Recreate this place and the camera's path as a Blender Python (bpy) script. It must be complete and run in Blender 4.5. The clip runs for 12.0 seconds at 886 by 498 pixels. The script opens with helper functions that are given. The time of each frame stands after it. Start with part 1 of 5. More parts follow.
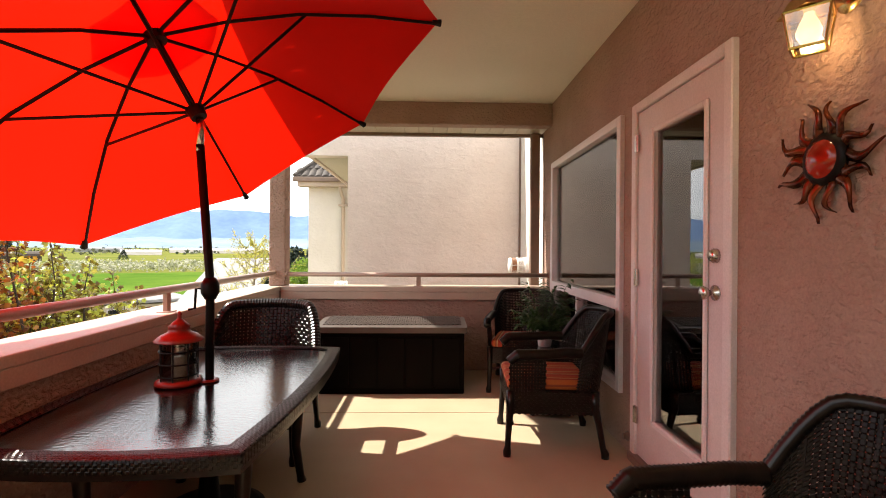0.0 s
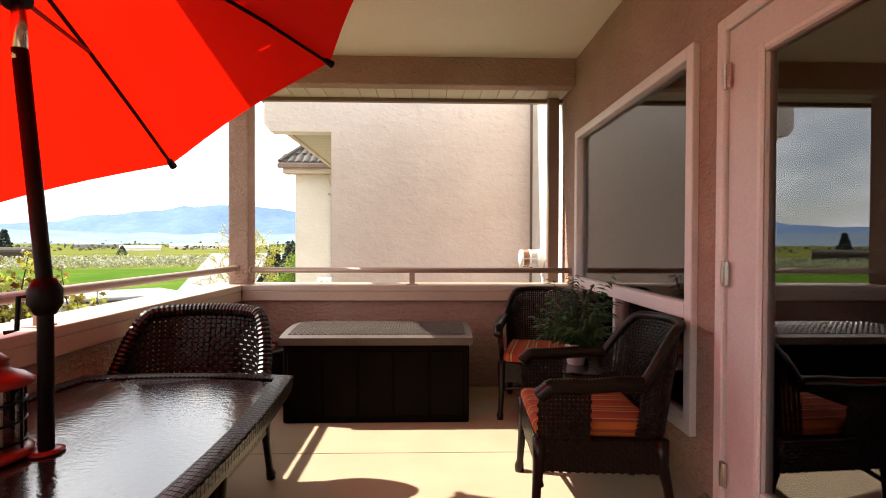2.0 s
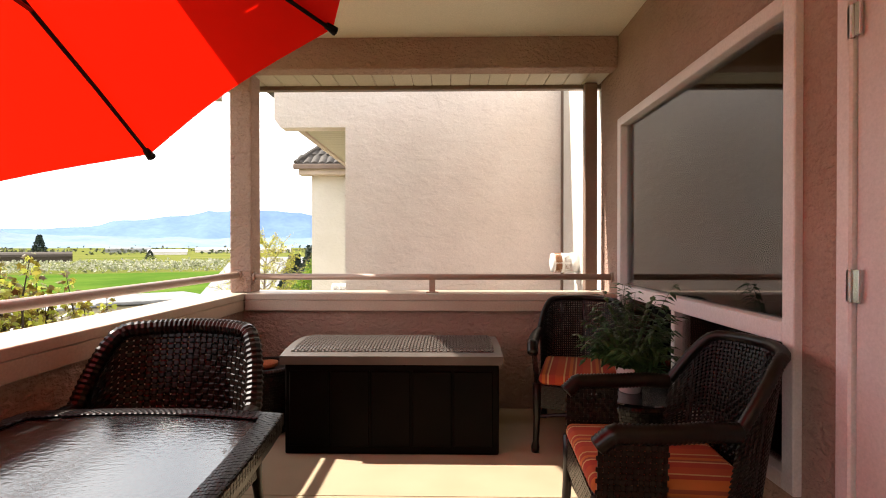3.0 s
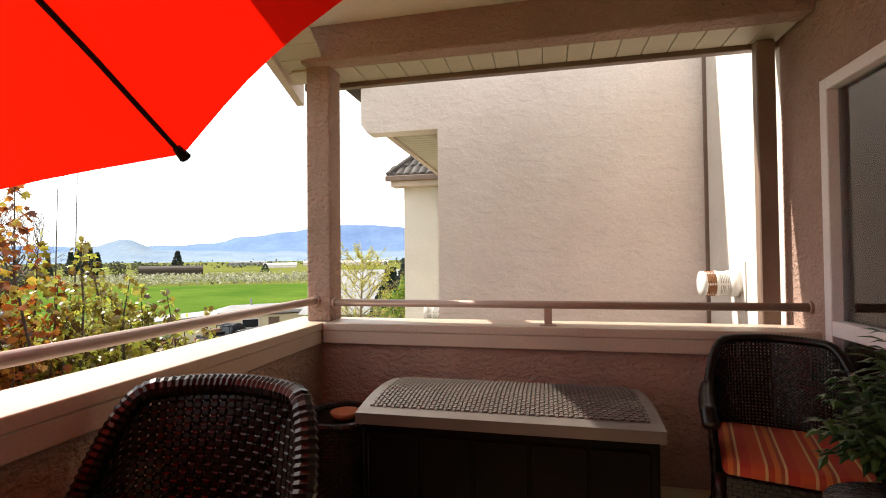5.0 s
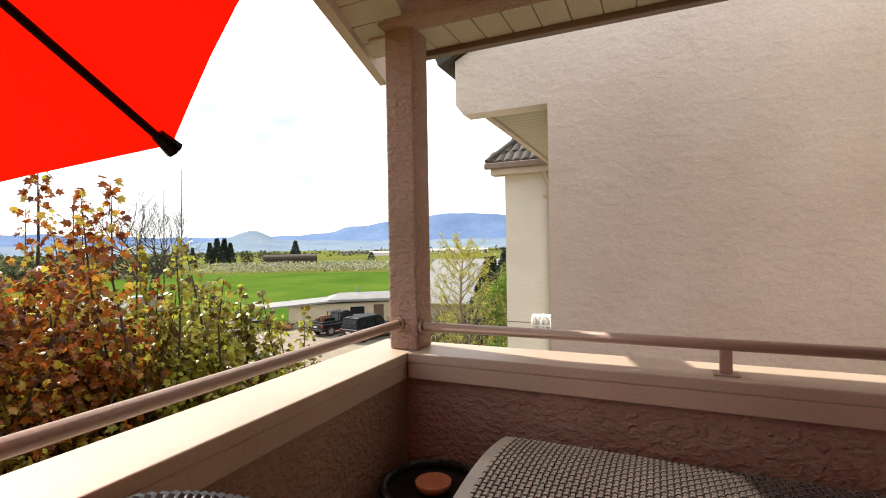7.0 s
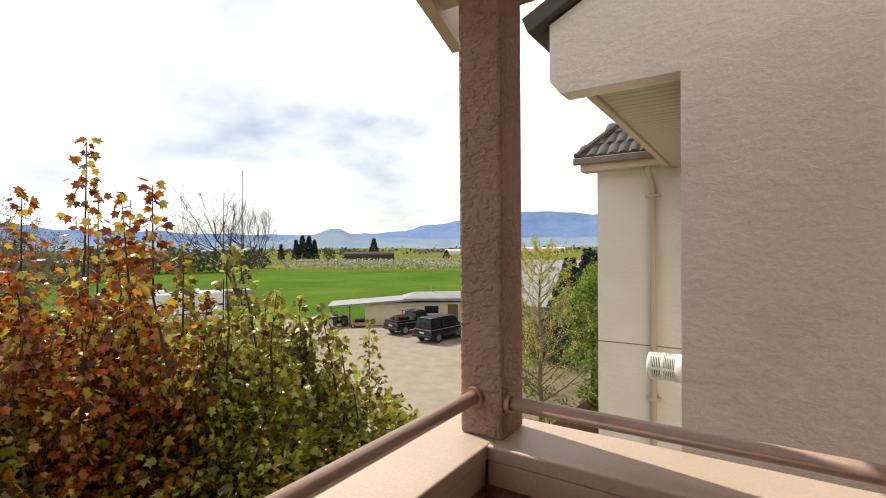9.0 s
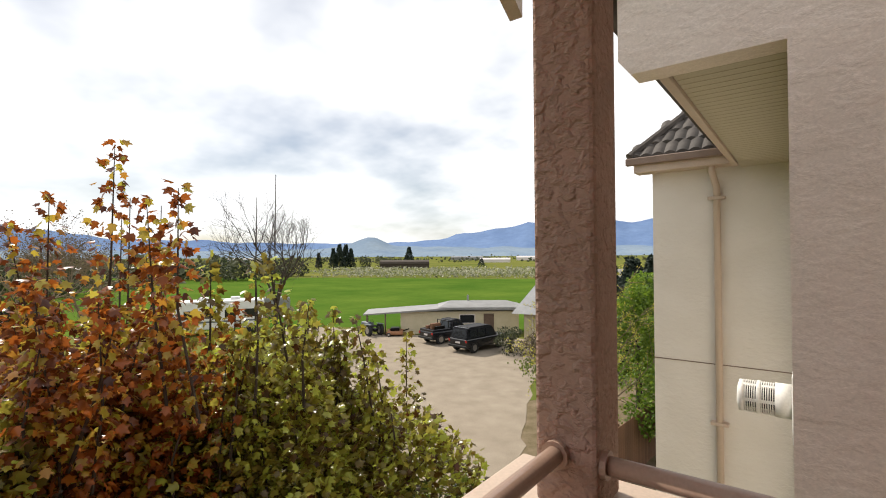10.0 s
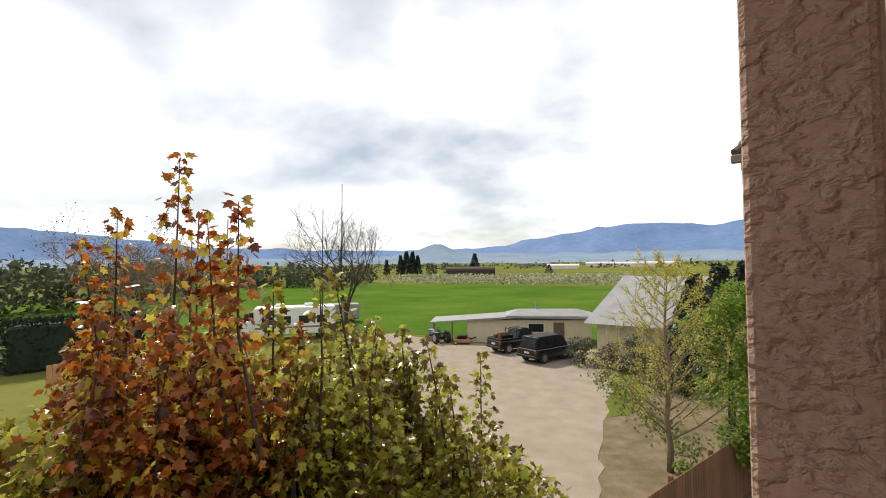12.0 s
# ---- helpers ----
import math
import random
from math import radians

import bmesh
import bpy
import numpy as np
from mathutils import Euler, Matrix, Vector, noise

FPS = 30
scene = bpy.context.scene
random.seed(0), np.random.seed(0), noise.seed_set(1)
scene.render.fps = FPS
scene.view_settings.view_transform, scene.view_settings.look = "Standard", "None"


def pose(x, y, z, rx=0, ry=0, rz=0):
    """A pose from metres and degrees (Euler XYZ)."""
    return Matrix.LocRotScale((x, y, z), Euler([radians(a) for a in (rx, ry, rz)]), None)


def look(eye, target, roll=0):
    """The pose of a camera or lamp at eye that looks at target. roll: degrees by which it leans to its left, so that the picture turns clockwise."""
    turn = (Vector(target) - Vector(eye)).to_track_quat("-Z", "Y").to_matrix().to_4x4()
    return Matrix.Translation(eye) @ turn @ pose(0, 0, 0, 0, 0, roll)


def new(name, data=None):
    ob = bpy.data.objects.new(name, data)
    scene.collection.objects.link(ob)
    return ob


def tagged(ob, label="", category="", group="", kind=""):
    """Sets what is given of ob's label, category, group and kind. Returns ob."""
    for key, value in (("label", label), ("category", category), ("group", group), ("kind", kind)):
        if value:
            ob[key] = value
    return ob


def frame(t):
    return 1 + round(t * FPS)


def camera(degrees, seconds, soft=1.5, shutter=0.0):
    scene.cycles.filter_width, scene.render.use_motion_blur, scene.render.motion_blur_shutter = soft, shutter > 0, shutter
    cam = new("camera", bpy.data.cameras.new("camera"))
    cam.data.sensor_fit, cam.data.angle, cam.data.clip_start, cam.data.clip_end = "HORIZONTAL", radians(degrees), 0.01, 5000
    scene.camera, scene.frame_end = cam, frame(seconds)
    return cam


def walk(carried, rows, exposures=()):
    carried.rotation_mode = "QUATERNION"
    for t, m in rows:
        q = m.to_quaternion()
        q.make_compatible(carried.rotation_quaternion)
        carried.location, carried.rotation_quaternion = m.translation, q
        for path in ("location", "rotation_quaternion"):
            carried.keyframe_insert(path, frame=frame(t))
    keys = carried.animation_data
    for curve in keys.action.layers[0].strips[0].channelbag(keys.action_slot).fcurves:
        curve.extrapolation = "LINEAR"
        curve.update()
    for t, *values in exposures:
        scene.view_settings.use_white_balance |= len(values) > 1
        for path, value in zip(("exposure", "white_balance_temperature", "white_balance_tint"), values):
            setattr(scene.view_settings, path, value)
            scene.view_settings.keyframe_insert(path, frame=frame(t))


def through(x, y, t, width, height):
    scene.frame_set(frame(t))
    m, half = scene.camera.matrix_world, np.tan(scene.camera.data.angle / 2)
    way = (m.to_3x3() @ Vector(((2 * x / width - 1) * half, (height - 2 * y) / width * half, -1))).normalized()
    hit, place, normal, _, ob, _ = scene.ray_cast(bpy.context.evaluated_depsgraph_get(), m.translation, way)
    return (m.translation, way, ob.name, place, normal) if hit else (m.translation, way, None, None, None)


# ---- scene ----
cam = camera(86.5, 12.0, 1.0)
PATH = [
    (0, (1.07, 0.732, 1.264), (1.121, 2.731, 1.261), 0.4),
    (0.5, (1.111, 0.939, 1.253), (1.16, 2.939, 1.248), 0.1),
    (1, (1.113, 1.175, 1.25), (1.171, 3.174, 1.231), -0.0),
    (1.5, (1.091, 1.401, 1.238), (1.154, 3.4, 1.212), 0.2),
    (2, (1.103, 1.629, 1.22), (1.154, 3.628, 1.194), 0.2),
    (2.5, (1.11, 1.844, 1.216), (1.128, 3.843, 1.198), 0.1),
    (3, (1.085, 2.068, 1.219), (1.051, 4.067, 1.207), 0.0),
    (5, (0.931, 2.792, 1.269), (0.507, 4.746, 1.307), -0.6),
    (5.5, (0.837, 2.95, 1.301), (0.32, 4.881, 1.335), -0.4),
    (6, (0.774, 3.124, 1.329), (0.156, 5.026, 1.349), -0.4),
    (6.5, (0.74, 3.295, 1.373), (0.015, 5.159, 1.375), -0.8),
    (7, (0.693, 3.471, 1.398), (-0.131, 5.294, 1.389), -1.0),
    (9, (0.272, 4.199, 1.521), (-0.829, 5.868, 1.509), -0.4),
    (9.5, (0.132, 4.37, 1.509), (-1.037, 5.993, 1.515), -0.3),
    (10, (-0.022, 4.48, 1.511), (-1.243, 6.064, 1.536), -0.4),
    (10.5, (-0.16, 4.597, 1.519), (-1.425, 6.145, 1.557), -0.6),
    (11, (-0.236, 4.699, 1.545), (-1.558, 6.198, 1.593), -1.0),
    (11.5, (-0.322, 4.778, 1.565), (-1.704, 6.223, 1.618), -1.0),
    (12, (-0.399, 4.772, 1.582), (-1.827, 6.172, 1.637), -0.7),
]
walk(cam, [(t, look(eye, target, roll)) for t, eye, target, roll in PATH],
     [(0, 1.22), (1.5, 1.25), (2.5, 1.25), (5.0, 0.87), (7.0, 0.55), (9.0, 0.18), (12.0, 0.0)])


# the light of the place: an afternoon sun from the west under a thinly clouded sky
SUN_TO = Vector((-0.93, 0.16, 1.0)).normalized()
sun_data = bpy.data.lights.new("sun", "SUN")
sun_data.energy, sun_data.angle, sun_data.color = 5.0, radians(0.6), (1.0, 0.93, 0.82)
sun = new("sun", sun_data)
sun.matrix_world = look((0, 0, 0), -SUN_TO)

world = bpy.data.worlds.new("sky")
scene.world = world
world.use_nodes = True
wt = world.node_tree
wn, wl = wt.nodes, wt.links
sky = wn.new("ShaderNodeTexSky")
sky.sky_type, sky.sun_disc = "NISHITA", False
sky.sun_elevation = math.asin(SUN_TO.z)
sky.sun_rotation = math.atan2(SUN_TO.x, SUN_TO.y)
coord = wn.new("ShaderNodeTexCoord")
sep = wn.new("ShaderNodeSeparateXYZ")
wl.new(coord.outputs["Generated"], sep.inputs[0])
flat = wn.new("ShaderNodeMath"); flat.operation = "ADD"; flat.inputs[1].default_value = 0.3
wl.new(sep.outputs["Z"], flat.inputs[0])
inv = wn.new("ShaderNodeVectorMath"); inv.operation = "DIVIDE"
comb = wn.new("ShaderNodeCombineXYZ")
for k in range(3):
    wl.new(flat.outputs[0], comb.inputs[k])
wl.new(coord.outputs["Generated"], inv.inputs[0])
wl.new(comb.outputs[0], inv.inputs[1])
cloud = wn.new("ShaderNodeTexNoise")
cloud.inputs["Scale"].default_value, cloud.inputs["Detail"].default_value, cloud.inputs["Roughness"].default_value = 1.3, 5.0, 0.5
wl.new(inv.outputs[0], cloud.inputs["Vector"])
cover = wn.new("ShaderNodeValToRGB")
cover.color_ramp.elements[0].position, cover.color_ramp.elements[1].position = 0.3, 0.56
wl.new(cloud.outputs["Fac"], cover.inputs[0])
shade_n = wn.new("ShaderNodeTexNoise")
shade_n.inputs["Scale"].default_value, shade_n.inputs["Detail"].default_value = 1.1, 5.0
wl.new(inv.outputs[0], shade_n.inputs["Vector"])
shade_r = wn.new("ShaderNodeValToRGB")
shade_r.color_ramp.elements[0].position, shade_r.color_ramp.elements[1].position = 0.3, 0.47
shade_r.color_ramp.elements[0].color, shade_r.color_ramp.elements[1].color = (12.6, 13.0, 13.6, 1), (16.5, 16.5, 16.5, 1)
wl.new(shade_n.outputs["Fac"], shade_r.inputs[0])
mixc = wn.new("ShaderNodeMix"); mixc.data_type = "RGBA"
wl.new(cover.outputs[0], mixc.inputs["Factor"])
wl.new(sky.outputs[0], mixc.inputs["A"])
wl.new(shade_r.outputs[0], mixc.inputs["B"])
wl.new(mixc.outputs["Result"], wn["Background"].inputs["Color"])
wn["Background"].inputs["Strength"].default_value = 0.075


# ---- materials ----
def mat(name, a, b, rough=0.7, scale=8.0, fine=60.0, bump=0.2, dist=0.004, metal=0.0, stretch=(1, 1, 1), vary=0.0, spec=0.5, dirt=None):
    """Two colours mixed by a broad noise, a fine grain with relief, and a little change from piece to piece."""
    m = bpy.data.materials.new(name)
    m.use_nodes = True
    n, l = m.node_tree.nodes, m.node_tree.links
    p = n["Principled BSDF"]
    tc = n.new("ShaderNodeTexCoord")
    mp = n.new("ShaderNodeMapping"); mp.inputs["Scale"].default_value = stretch
    l.new(tc.outputs["Object"], mp.inputs[0])
    big = n.new("ShaderNodeTexNoise"); big.inputs["Scale"].default_value, big.inputs["Detail"].default_value = scale, 5
    small = n.new("ShaderNodeTexNoise"); small.inputs["Scale"].default_value, small.inputs["Detail"].default_value = fine, 4
    l.new(mp.outputs[0], big.inputs["Vector"]); l.new(mp.outputs[0], small.inputs["Vector"])
    ramp = n.new("ShaderNodeValToRGB")
    ramp.color_ramp.elements[0].position, ramp.color_ramp.elements[1].position = 0.3, 0.7
    ramp.color_ramp.elements[0].color, ramp.color_ramp.elements[1].color = (*a, 1), (*b, 1)
    l.new(big.outputs["Fac"], ramp.inputs[0])
    g = n.new("ShaderNodeMapRange"); g.inputs["To Min"].default_value, g.inputs["To Max"].default_value = 0.82, 1.18
    l.new(small.outputs["Fac"], g.inputs["Value"])
    hs = n.new("ShaderNodeHueSaturation")
    l.new(ramp.outputs[0], hs.inputs["Color"])
    val = g.outputs[0]
    if vary:
        oi = n.new("ShaderNodeObjectInfo")
        v = n.new("ShaderNodeMapRange"); v.inputs["To Min"].default_value, v.inputs["To Max"].default_value = 1 - vary, 1 + vary
        l.new(oi.outputs["Random"], v.inputs["Value"])
        mu = n.new("ShaderNodeMath"); mu.operation = "MULTIPLY"
        l.new(val, mu.inputs[0]); l.new(v.outputs[0], mu.inputs[1])
        val = mu.outputs[0]
    l.new(val, hs.inputs["Value"])
    l.new(hs.outputs[0], p.inputs["Base Color"])
    p.inputs["Roughness"].default_value, p.inputs["Metallic"].default_value = rough, metal
    p.inputs["Specular IOR Level"].default_value = spec
    bp = n.new("ShaderNodeBump"); bp.inputs["Strength"].default_value, bp.inputs["Distance"].default_value = bump, dist
    l.new(small.outputs["Fac"], bp.inputs["Height"]); l.new(bp.outputs[0], p.inputs["Normal"])
    return m


def stucco_mat(name, a, b, size=20.0, depth=0.007):
    """Skip-trowelled stucco: a sandy skim coat, broken by scattered ragged lips where the trowel lifted."""
    m = mat(name, a, b, rough=0.92, scale=2.2, fine=90, spec=0.2)
    n, l = m.node_tree.nodes, m.node_tree.links
    tc = n.new("ShaderNodeTexCoord")
    mp = n.new("ShaderNodeMapping"); mp.inputs["Scale"].default_value = (1.0, 1.0, 1.45)
    l.new(tc.outputs["Object"], mp.inputs[0])
    k = n.new("ShaderNodeTexNoise")
    k.inputs["Scale"].default_value, k.inputs["Detail"].default_value = size, 4.0
    k.inputs["Roughness"].default_value, k.inputs["Distortion"].default_value = 0.5, 0.25
    l.new(mp.outputs[0], k.inputs["Vector"])
    r = n.new("ShaderNodeValToRGB")
    r.color_ramp.elements[0].position, r.color_ramp.elements[1].position = 0.42, 0.63
    l.new(k.outputs["Fac"], r.inputs[0])
    low = n.new("ShaderNodeTexNoise")
    low.inputs["Scale"].default_value, low.inputs["Detail"].default_value = size * 1.7, 3
    l.new(tc.outputs["Object"], low.inputs["Vector"])
    g = n.new("ShaderNodeTexNoise"); g.inputs["Scale"].default_value, g.inputs["Detail"].default_value = 150, 3
    l.new(tc.outputs["Object"], g.inputs["Vector"])
    s0 = n.new("ShaderNodeMath"); s0.operation = "MULTIPLY_ADD"; s0.inputs[1].default_value = 0.55
    l.new(low.outputs["Fac"], s0.inputs[0]); l.new(r.outputs[0], s0.inputs[2])
    s = n.new("ShaderNodeMath"); s.operation = "MULTIPLY_ADD"; s.inputs[1].default_value = 0.22
    l.new(g.outputs["Fac"], s.inputs[0]); l.new(s0.outputs[0], s.inputs[2])
    b2 = n.new("ShaderNodeBump"); b2.inputs["Strength"].default_value, b2.inputs["Distance"].default_value = 0.9, depth
    l.new(s.outputs[0], b2.inputs["Height"])
    l.new(b2.outputs[0], n["Principled BSDF"].inputs["Normal"])
    return m


def glass_mat(name, tint=(0.9, 0.95, 0.93), rough=0.0, bump=0.0):
    m = bpy.data.materials.new(name)
    m.use_nodes = True
    n, l = m.node_tree.nodes, m.node_tree.links
    n.remove(n["Principled BSDF"])
    tr, gl, mx = n.new("ShaderNodeBsdfTransparent"), n.new("ShaderNodeBsdfGlossy"), n.new("ShaderNodeMixShader")
    tr.inputs[0].default_value = (*tint, 1)
    gl.inputs["Roughness"].default_value = rough
    fr = n.new("ShaderNodeFresnel"); fr.inputs["IOR"].default_value = 2.4
    l.new(fr.outputs[0], mx.inputs[0]); l.new(tr.outputs[0], mx.inputs[1]); l.new(gl.outputs[0], mx.inputs[2])
    l.new(mx.outputs[0], n["Material Output"].inputs["Surface"])
    return m


def leafy_mat(name, a, b, through=0.35, rough=0.45, mid=None):
    """Leaves: colour from leaf to leaf, some light passing through."""
    m = bpy.data.materials.new(name)
    m.use_nodes = True
    n, l = m.node_tree.nodes, m.node_tree.links
    p = n["Principled BSDF"]
    geo = n.new("ShaderNodeNewGeometry")
    ramp = n.new("ShaderNodeValToRGB")
    ramp.color_ramp.elements[0].color, ramp.color_ramp.elements[1].color = (*a, 1), (*b, 1)
    if mid:
        ramp.color_ramp.elements.new(0.6).color = (*mid, 1)
    l.new(geo.outputs["Random Per Island"], ramp.inputs[0])
    l.new(ramp.outputs[0], p.inputs["Base Color"])
    p.inputs["Roughness"].default_value = rough
    t = n.new("ShaderNodeBsdfTranslucent"); l.new(ramp.outputs[0], t.inputs[0])
    mx = n.new("ShaderNodeMixShader"); mx.inputs[0].default_value = through
    l.new(p.outputs[0], mx.inputs[1]); l.new(t.outputs[0], mx.inputs[2])
    l.new(mx.outputs[0], n["Material Output"].inputs["Surface"])
    return m


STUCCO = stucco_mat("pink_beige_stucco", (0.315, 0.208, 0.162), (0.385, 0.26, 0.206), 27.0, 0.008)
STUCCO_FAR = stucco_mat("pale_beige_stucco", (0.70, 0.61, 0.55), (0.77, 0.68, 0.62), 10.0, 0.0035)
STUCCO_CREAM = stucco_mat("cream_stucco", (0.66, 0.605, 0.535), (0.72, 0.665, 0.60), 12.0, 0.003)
CEILING = mat("cream_ceiling_paint", (0.70, 0.65, 0.52), (0.74, 0.69, 0.56), 0.85, 1.5, 140, 0.15, 0.002)
SOFFIT = mat("cream_vinyl_soffit", (0.44, 0.385, 0.28), (0.49, 0.43, 0.32), 0.55, 3, 60, 0.05)
CAP = mat("beige_painted_cap", (0.46, 0.355, 0.275), (0.52, 0.405, 0.315), 0.45, 3, 90, 0.1, 0.002)
RAIL = mat("tan_painted_metal", (0.33, 0.215, 0.16), (0.38, 0.255, 0.195), 0.4, 5, 120, 0.05)
FASCIA = mat("brown_metal_fascia", (0.17, 0.11, 0.08), (0.22, 0.15, 0.11), 0.45, 4, 80, 0.05)
DECK = mat("tan_vinyl_deck", (0.42, 0.325, 0.21), (0.48, 0.375, 0.25), 0.6, 2.5, 200, 0.25, 0.002)
WHITE = mat("white_painted_frame", (0.62, 0.56, 0.54), (0.68, 0.62, 0.60), 0.4, 4, 120, 0.05)
DOORWHITE = mat("white_painted_door", (0.56, 0.485, 0.465), (0.62, 0.54, 0.52), 0.4, 3, 120, 0.06)
GLASS = glass_mat("window_glass")
NICKEL = mat("satin_nickel", (0.55, 0.52, 0.48), (0.62, 0.59, 0.55), 0.25, 20, 200, 0.02, metal=1.0)
# low room light is imitated by this dark paint colour
DARKROOM = mat("room_walls_painted_dim", (0.05, 0.045, 0.04), (0.07, 0.06, 0.05), 0.9, 2, 60, 0.05)
BLIND = mat("grey_woven_blind", (0.5, 0.49, 0.42), (0.56, 0.55, 0.48), 0.9, 2, 150, 0.03)
WICKER = mat("dark_brown_resin_wicker", (0.005, 0.0028, 0.002), (0.012, 0.0075, 0.0055), 0.3, 30, 160, 0.15, 0.001, spec=0.28)
RESIN = mat("brown_moulded_resin", (0.002, 0.0012, 0.0009), (0.004, 0.0022, 0.0016), 0.6, 6, 160, 0.1, 0.001, spec=0.06)
LIDRESIN = mat("taupe_moulded_resin", (0.085, 0.07, 0.06), (0.11, 0.092, 0.08), 0.38, 6, 160, 0.1, 0.001)
BLACKMETAL = mat("dark_bronze_metal", (0.004, 0.003, 0.003), (0.007, 0.005, 0.004), 0.45, 12, 120, 0.08, spec=0.14)
REDPAINT = mat("red_enamel", (0.20, 0.010, 0.006), (0.28, 0.016, 0.008), 0.3, 8, 90, 0.08)
CLEAR = glass_mat("lantern_glass", (0.85, 0.82, 0.78))
WAX = mat("ivory_wax", (0.6, 0.5, 0.38), (0.66, 0.56, 0.42), 0.5, 8, 60, 0.05)
BRASS = mat("polished_brass", (0.42, 0.27, 0.1), (0.72, 0.52, 0.22), 0.25, 10, 100, 0.03, metal=1.0)
COPPER = mat("copper_flame_metal", (0.02, 0.005, 0.003), (0.22, 0.045, 0.01), 0.22, 14, 60, 0.2, metal=0.6)
REDGLASS = mat("deep_red_glazed_glass", (0.16, 0.008, 0.004), (0.34, 0.02, 0.008), 0.12, 12, 40, 0.1)
POT = mat("white_ceramic", (0.6, 0.6, 0.58), (0.68, 0.68, 0.66), 0.25, 6, 80, 0.05)
SOIL = mat("potting_soil", (0.03, 0.02, 0.012), (0.05, 0.035, 0.02), 0.95, 30, 120, 0.8, 0.01)
PLANTLEAF = leafy_mat("deep_green_leaf", (0.015, 0.045, 0.014), (0.06, 0.12, 0.035), 0.3, 0.3)
TERRACOTTA = mat("orange_terracotta", (0.36, 0.11, 0.04), (0.44, 0.15, 0.06), 0.8, 8, 80, 0.3)
TILE = mat("grey_brown_concrete_tile", (0.035, 0.028, 0.024), (0.08, 0.066, 0.056), 0.8, 5, 60, 0.3, 0.004, vary=0.25)
VENTPLASTIC = mat("white_vent_plastic", (0.66, 0.64, 0.60), (0.72, 0.70, 0.66), 0.5, 6, 80, 0.1)
RUST = mat("rusty_vent_metal", (0.22, 0.09, 0.04), (0.4, 0.2, 0.1), 0.8, 20, 80, 0.3)


def canopy_mat():
    m = bpy.data.materials.new("red_umbrella_fabric")
    m.use_nodes = True
    n, l = m.node_tree.nodes, m.node_tree.links
    p = n["Principled BSDF"]
    tc = n.new("ShaderNodeTexCoord")
    w = n.new("ShaderNodeTexNoise"); w.inputs["Scale"].default_value, w.inputs["Detail"].default_value = 4, 5
    l.new(tc.outputs["Object"], w.inputs["Vector"])
    r = n.new("ShaderNodeValToRGB")
    r.color_ramp.elements[0].color, r.color_ramp.elements[1].color = (0.55, 0.004, 0.002, 1), (0.66, 0.006, 0.002, 1)
    l.new(w.outputs["Fac"], r.inputs[0])
    l.new(r.outputs[0], p.inputs["Base Color"])
    p.inputs["Roughness"].default_value = 0.9
    wv = n.new("ShaderNodeTexNoise"); wv.inputs["Scale"].default_value = 500
    l.new(tc.outputs["Object"], wv.inputs["Vector"])
    b = n.new("ShaderNodeBump"); b.inputs["Strength"].default_value, b.inputs["Distance"].default_value = 0.2, 0.001
    l.new(wv.outputs["Fac"], b.inputs["Height"]); l.new(b.outputs[0], p.inputs["Normal"])
    t = n.new("ShaderNodeBsdfTranslucent"); t.inputs[0].default_value = (0.8, 0.0065, 0.001, 1)
    mx = n.new("ShaderNodeMixShader"); mx.inputs[0].default_value = 0.5
    l.new(p.outputs[0], mx.inputs[1]); l.new(t.outputs[0], mx.inputs[2])
    l.new(mx.outputs[0], n["Material Output"].inputs["Surface"])
    return m


def stripes_mat():
    """Orange outdoor cushion cloth with yellow, brown and cream stripes across its width."""
    m = mat("striped_orange_cloth", (0.4, 0.08, 0.03), (0.5, 0.1, 0.03), 0.9, 10, 300, 0.3, 0.001)
    n, l = m.node_tree.nodes, m.node_tree.links
    tc = n.new("ShaderNodeTexCoord")
    sp = n.new("ShaderNodeSeparateXYZ"); l.new(tc.outputs["Object"], sp.inputs[0])
    mu = n.new("ShaderNodeMath"); mu.operation = "MULTIPLY"; mu.inputs[1].default_value = 6.5
    l.new(sp.outputs["X"], mu.inputs[0])
    fr = n.new("ShaderNodeMath"); fr.operation = "FRACT"; l.new(mu.outputs[0], fr.inputs[0])
    r = n.new("ShaderNodeValToRGB"); r.color_ramp.interpolation = "CONSTANT"
    cols = [(0, (0.34, 0.05, 0.012)), (0.3, (0.42, 0.27, 0.1)), (0.36, (0.28, 0.035, 0.012)), (0.5, (0.4, 0.11, 0.02)), (0.62, (0.22, 0.05, 0.02)), (0.7, (0.44, 0.3, 0.13)), (0.76, (0.3, 0.03, 0.012))]
    r.color_ramp.elements[0].color = (*cols[0][1], 1)
    r.color_ramp.elements[1].position, r.color_ramp.elements[1].color = cols[1][0], (*cols[1][1], 1)
    for q, c in cols[2:]:
        e = r.color_ramp.elements.new(q); e.color = (*c, 1)
    l.new(fr.outputs[0], r.inputs[0])
    l.new(r.outputs[0], n["Principled BSDF"].inputs["Base Color"])
    return m


CANOPY = canopy_mat()
STRIPES = stripes_mat()
TABLEGLASS = mat("dark_textured_table_glass", (0.012, 0.011, 0.011), (0.02, 0.018, 0.018), 0.1, 3, 45, 0.3, 0.003, stretch=(1, 1.8, 1), spec=1.0)
TABLEGLASS.node_tree.nodes["Principled BSDF"].inputs["IOR"].default_value = 1.85


